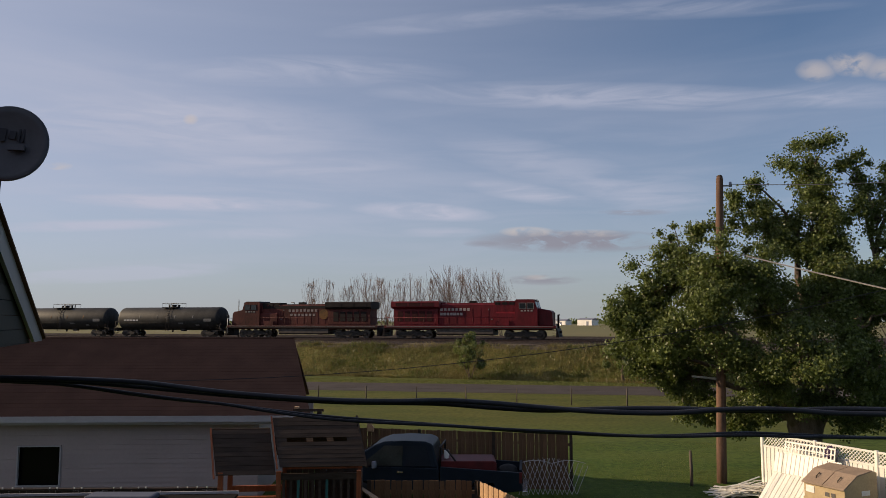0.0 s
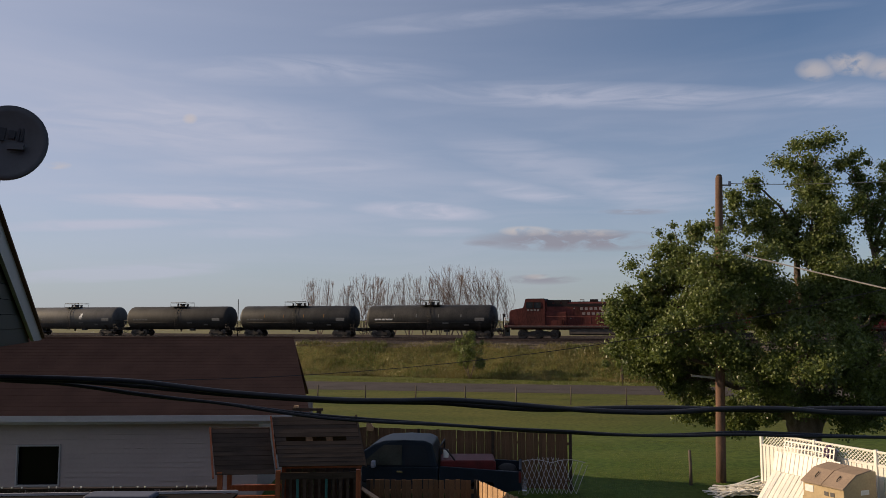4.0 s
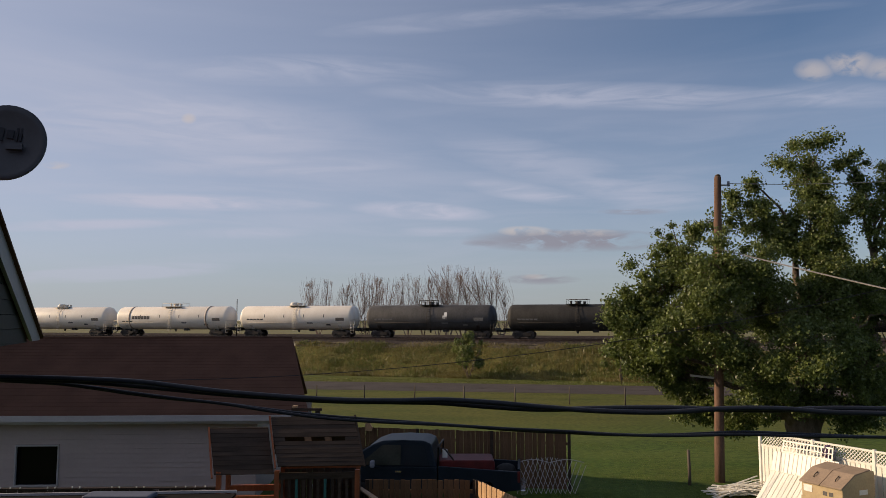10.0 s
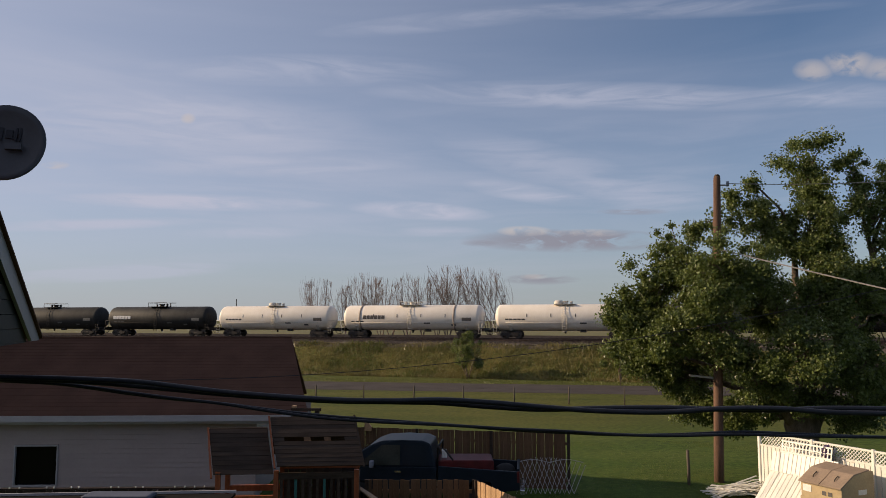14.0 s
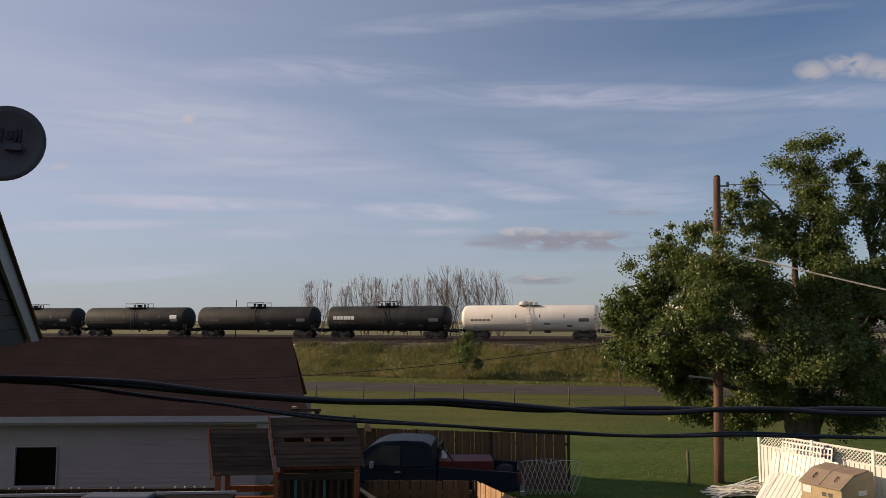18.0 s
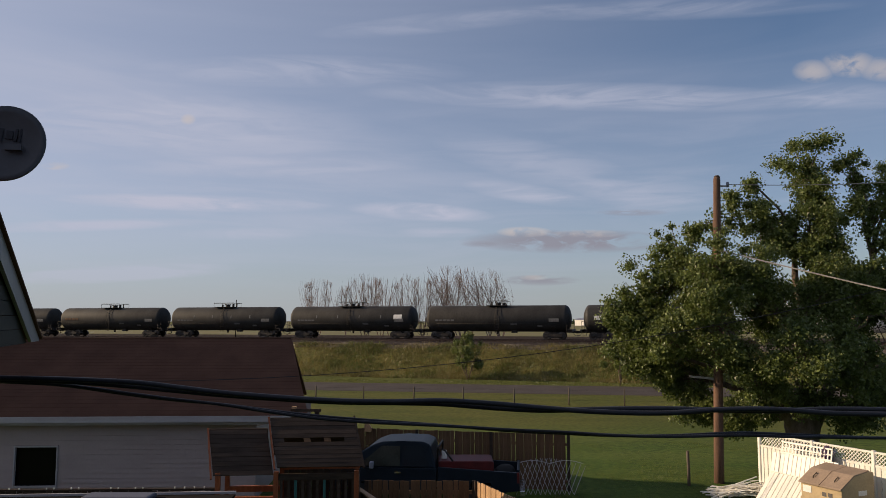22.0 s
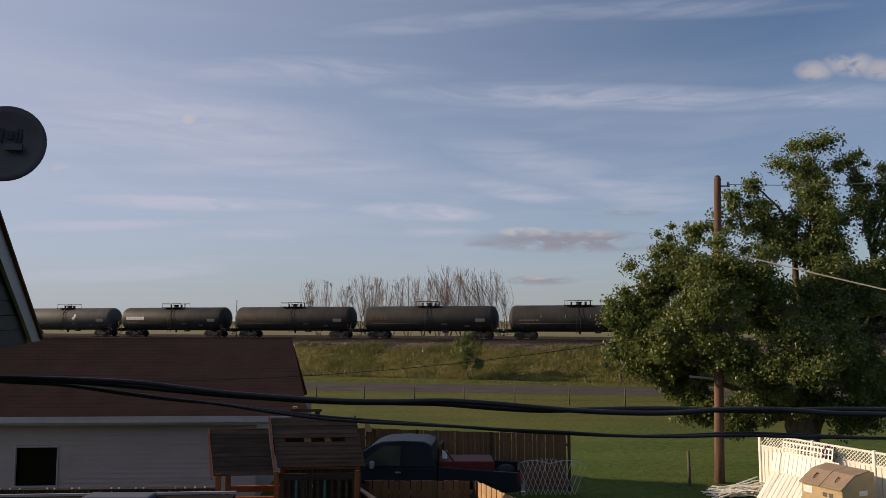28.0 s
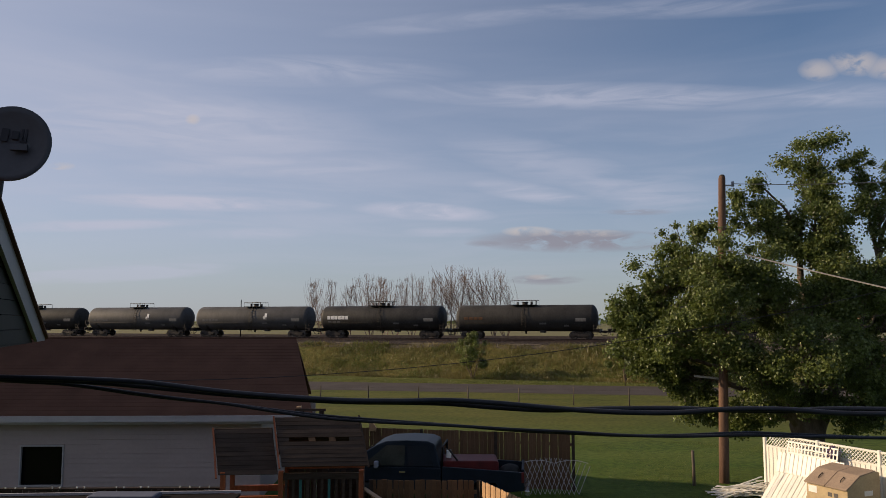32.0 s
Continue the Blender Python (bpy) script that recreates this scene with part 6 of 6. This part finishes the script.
# added pale board in place of a sunlit patch at the fence top
bm = bevel(bm_prism(bmesh.new(), [(-0.2, 0.0), (-0.22, 0.26), (0.02, 0.3), (0.22, 0.16), (0.2, 0.02)], -0.02, 0.02, "y"), 0.006, 1)
solid("plywood_offcut", bm, M["pale_wood"], "pale plywood offcut propped on the tall board fence", "board", at=Matrix.Translation((-2.62, 27.42, 1.72)) @ pose(0, 0, 0, -8, 0, -50))


def trellis():
    t = thing("trellis", "white expanding garden trellis leaning on the fence", "trellis")
    for k in range(13):
        u = k * 0.155
        for s in (-1, 1):
            a = Vector((2.38 + u, 25.3 - 0.05 * s, 0.05))
            b = a + Vector((s * 0.42, 0.25, 0.9 + 0.2 * math.sin(math.pi * (k + 2 * s) / 13)))
            if 2.2 < b.x < 4.75:
                part("lath", bm_tube(bmesh.new(), [a, b], 0.011, 4), M["trim"], t)
    pts = [(2.4 + 2.2 * k / 20, 25.57, 0.97 + 0.1 * abs(math.sin(math.pi * k / 10))) for k in range(21)]
    part("top_lath", bm_tube(bmesh.new(), pts, 0.013, 4), M["trim"], t)


trellis()


# ---- white fence, panels and bin ----
def white_fence():
    t = thing("white_fence", "white vinyl fence with a lattice top", "fence")
    a, b = Vector((10.25, 25.25, 0)), Vector((12.8, 19.9, 0))
    d = (b - a).normalized()
    L = (b - a).length
    rot = Euler((0, 0, math.atan2(d.y, d.x)))
    top = 1.98
    for k in range(int(L / 0.16)):
        c = a + d * (k + 0.5) * 0.16
        o = part("board", shared("vinyl_board", lambda bm: bevel(bm_box(bm, 0, 0, 0.82, 0.142, 0.03, 1.56), 0.006, 1), M["white_vinyl"]), None, t)
        o.location, o.rotation_euler = c, rot
    for k in range(4):
        c = a + d * L * k / 3
        part("post", bevel(bm_box(bmesh.new(), c.x, c.y, 1.01, 0.1, 0.1, 2.04, rot.to_matrix()), 0.015, 1), M["white_vinyl"], t)
    m = (a + b) / 2
    for z, h in ((1.61, 0.06), (top, 0.05), (0.1, 0.1)):
        part("rail", bm_box(bmesh.new(), m.x, m.y, z, L, 0.06, h, rot.to_matrix()), M["white_vinyl"], t)
    n = int(L / 0.11)
    for k in range(n):
        for s in (-1, 1):
            c0, c1 = a + d * (k * 0.11), a + d * (k * 0.11 + s * 0.34)
            if 0 <= (c1 - a).dot(d) <= L:
                off = Vector((d.y, -d.x, 0)) * 0.008 * s
                part("lattice_lath", bm_tube(bmesh.new(), [c0 + off + Vector((0, 0, 1.63)), c1 + off + Vector((0, 0, 1.97))], 0.014, 4), M["white_vinyl"], t)


white_fence()


def fence_stack():
    t = thing("fence_stack", "stack of white plank fence sections leaning on the fence", "fence stack")
    for at, tilt, turn, w, ln, n in (((9.82, 22.74, 0.06), 45, -62, 2.2, 1.85, 14), ((10.62, 23.18, 1.0), 74, -62, 2.2, 0.6, 15)):
        m = Matrix.Translation(at) @ Matrix.Rotation(radians(turn), 4, "Z") @ Matrix.Rotation(radians(tilt), 4, "X")
        bm = bmesh.new()
        for y in (0.12, ln - 0.12):
            bm_box(bm, 0, y, -0.035, w, 0.1, 0.04)
        section = part("section", bm, M["white_vinyl"], t)
        section.matrix_basis = m
        for k in range(n):
            x = -w / 2 + (k + 0.5) * w / n
            part("plank", bevel(bm_box(bmesh.new(), x, ln / 2, random.uniform(-0.004, 0.004), w / n - 0.014, ln, 0.03), 0.005, 1), M["white_vinyl"], section)


fence_stack()


def lattice_panel():
    """A loose lattice panel that stands on the stack, against the fence."""
    t = thing("lattice_panel", "loose white square lattice panel propped on the fence stack", "lattice", at=Matrix.Translation((10.78, 23.22, 1.58)) @ pose(0, 0, 0, 0, 0, -62) @ pose(0, 0, 0, 78, 0, 0))
    w, h = 1.7, 0.36
    for z in (0.02, h - 0.02):
        part("rail", bevel(bm_box(bmesh.new(), 0, z, 0, w, 0.05, 0.035), 0.006, 1), M["white_vinyl"], t)
    part("lath", bm_box(bmesh.new(), 0, h / 2, 0.012, w, 0.035, 0.012), M["white_vinyl"], t)
    for k in range(15):
        part("lath", bm_box(bmesh.new(), -w / 2 + 0.03 + k * (w - 0.06) / 14, h / 2, -0.004, 0.04, h, 0.012), M["white_vinyl"], t)


lattice_panel()


def scrap_pile():
    rng = random.Random(4)
    t = thing("scrap_pile", "loose pile of white vinyl slats on the grass", "scrap pile")
    for k in range(90):
        x, y = 8.95 + rng.random() * 1.5, 24.9 + rng.random() * 1.0
        z = 0.04 + 0.5 * max(0, (x - 8.8) / 1.9) * rng.random() + 0.012 * (k % 5)
        bm = bevel(bm_box(bmesh.new(), 0, 0, 0, rng.uniform(0.6, 1.3), 0.06, 0.022), 0.004, 1)
        o = part("slat", bm, M["white_vinyl"], t)
        o.matrix_basis = Matrix.Translation((x, y, z)) @ pose(0, 0, 0, rng.uniform(-6, 6), rng.uniform(-6, 3), rng.choice((24, 30, 36, -24)) + rng.uniform(-7, 7))


scrap_pile()


def rubbish_bin():
    t = thing("rubbish_bin", "large tan steel rubbish bin with brown sloping lids", "bin", at=Matrix.Translation((10.93, 21.6, 0)) @ pose(0, 0, 0, 0, 0, -66) @ Matrix.Diagonal((1.047, 1.047, 0.905, 1)))
    # x along the front, y to the back
    prof = [(-0.7, 0.12), (-0.7, 1.28), (-0.25, 1.62), (0.3, 1.72), (0.5, 1.69), (0.5, 0.12)]
    part("body", bevel(bm_prism(bmesh.new(), prof, -0.62, 0.62, "x"), 0.02, 2), M["bin"], t)
    for x0, x1 in ((-0.64, -0.01), (0.01, 0.64)):
        lid = part("lid", bm_prism(bmesh.new(), [(-0.76, 1.26), (-0.76, 1.3), (-0.26, 1.66), (0.31, 1.76), (0.31, 1.725), (-0.24, 1.625)], x0, x1, "x"), M["bin_lid"], t)
        c = (x0 + x1) / 2
        part("lid_handle", bm_tube(bmesh.new(), [(c, -0.58, 1.43), (c, -0.57, 1.48), (c, -0.44, 1.58), (c, -0.43, 1.53)], 0.012, 6), M["steel"], lid)
    part("notice", bm_box(bmesh.new(), -0.42, -0.706, 1.1, 0.26, 0.008, 0.2), M["mark"], t, "white notice")
    for x in (0.0, 0.18):
        part("lettering", bm_box(bmesh.new(), x + 0.1, -0.706, 1.05, 0.12, 0.008, 0.12), M["mark_dark"], t)
    part("sticker", bm_box(bmesh.new(), 0.626, 0.05, 1.12, 0.008, 0.3, 0.14), M["mark"], t, "pale worn sticker")
    for x in (-0.68, 0.68):
        part("lift_pocket", bm_box(bmesh.new(), x, -0.08, 0.72, 0.14, 1.0, 0.16), M["bin"], t)
    for x in (-0.52, 0.52):
        for y in (-0.55, 0.4):
            part("foot", bm_box(bmesh.new(), x, y, 0.06, 0.12, 0.12, 0.12), M["steel"], t)


rubbish_bin()
pot = thing("flower_pot", "grey plastic pot of purple flowers hung on the lattice", "pot", at=Matrix.Translation((11.28, 22.72, 1.5)))
part("pot", lathe_z(bmesh.new(), [(0, 0.08), (0.28, 0.12), (0.3, 0.14), (0.34, 0.14)], 0, 0, 0), M["plastic"], pot)
part("hanger", bm_tube(bmesh.new(), [(0.1, 0.05, 0.3), (0.14, 0.06, 0.5)], 0.012, 6), M["steel"], pot)
part("flowers", leaves_mesh("flowers", [(-0.08, 0.05, 0.36, 0.14, 0.14, 0.14), (-0.12, 0.0, 0.2, 0.14, 0.12, 0.16)], 300, 0.06, M["blossom"], np.random.default_rng(3)), None, pot)

# ---- far things ----
def barn(x, y, w, h, depth, label):
    t = thing("farm_building", label, "farm building", at=Matrix.Translation((x, y, ground_z(x, y))) @ pose(0, 0, 0, 0, 0, -42))
    part("wall", bm_box(bmesh.new(), 0, 0, h / 2, w, depth, h), M["barn"], t)
    part("roof", bm_prism(bmesh.new(), [(-depth / 2 - 0.3, h), (0, h + 1.3), (depth / 2 + 0.3, h)], -w / 2 - 0.3, w / 2 + 0.3, "x"), M["plastic"], t)
    part("door", bm_box(bmesh.new(), w * 0.2, -depth / 2 - 0.03, h * 0.35, w * 0.15, 0.06, h * 0.7), M["plastic"], t)


barn(111.5, 600, 13.0, 4.4, 10, "low white farm building far out on the plain")
barn(96.0, 640, 16.0, 3.6, 9, "long grey-roofed shed far out on the plain")


def far_woods():
    rng = np.random.default_rng(77)
    clumps = []
    for k in range(170):
        x = rng.uniform(-900, 900)
        y = rng.uniform(900, 1300)
        w = rng.uniform(8, 30)
        clumps.append((x, y, 2.4, w, rng.uniform(3, 8), rng.uniform(2.0, 4.5)))
    for k in range(60):
        clumps.append((rng.uniform(125, 330), rng.uniform(900, 940), 3.5, rng.uniform(8, 20), 4.0, rng.uniform(3.5, 5.5)))
    me = leaves_mesh("far_hedges", clumps, 14000, 2.6, M["leaf"], rng)
    tagged(new("far_hedges", me), "dark hedges and shrubs on the horizon", "hedge", kind="stuff")


far_woods()
sleepers(main_track, -30, 100)
sleepers(siding, -30, 100)


# ---- what moves: the train rolls from west to east and slows a little ----
def travelled(t):
    return 9.80157 * t - 0.040436 * t * t + 0.00011475 * t ** 3


def motions():
    front = 0.14
    for ob, pitch, turn in TRAIN:
        mid = front - pitch / 2
        rows = []
        for k in range(33):
            p = TRACK_AT + TRACK_DIR * (mid + travelled(k))
            rows.append((k, pose(p.x, p.y, RAIL_Z, 0, 0, TRACK_TURN + turn)))
        walk(ob, rows)
        front -= pitch
    for w, r in WHEELS:
        x, y, z = w.location
        owner = w.parent.parent
        way = -1 if owner == second else 1
        walk(w, [(k / 15, pose(x, y, z, 0, way * math.degrees(travelled(k / 15) / r), 0)) for k in range(481)])


motions()
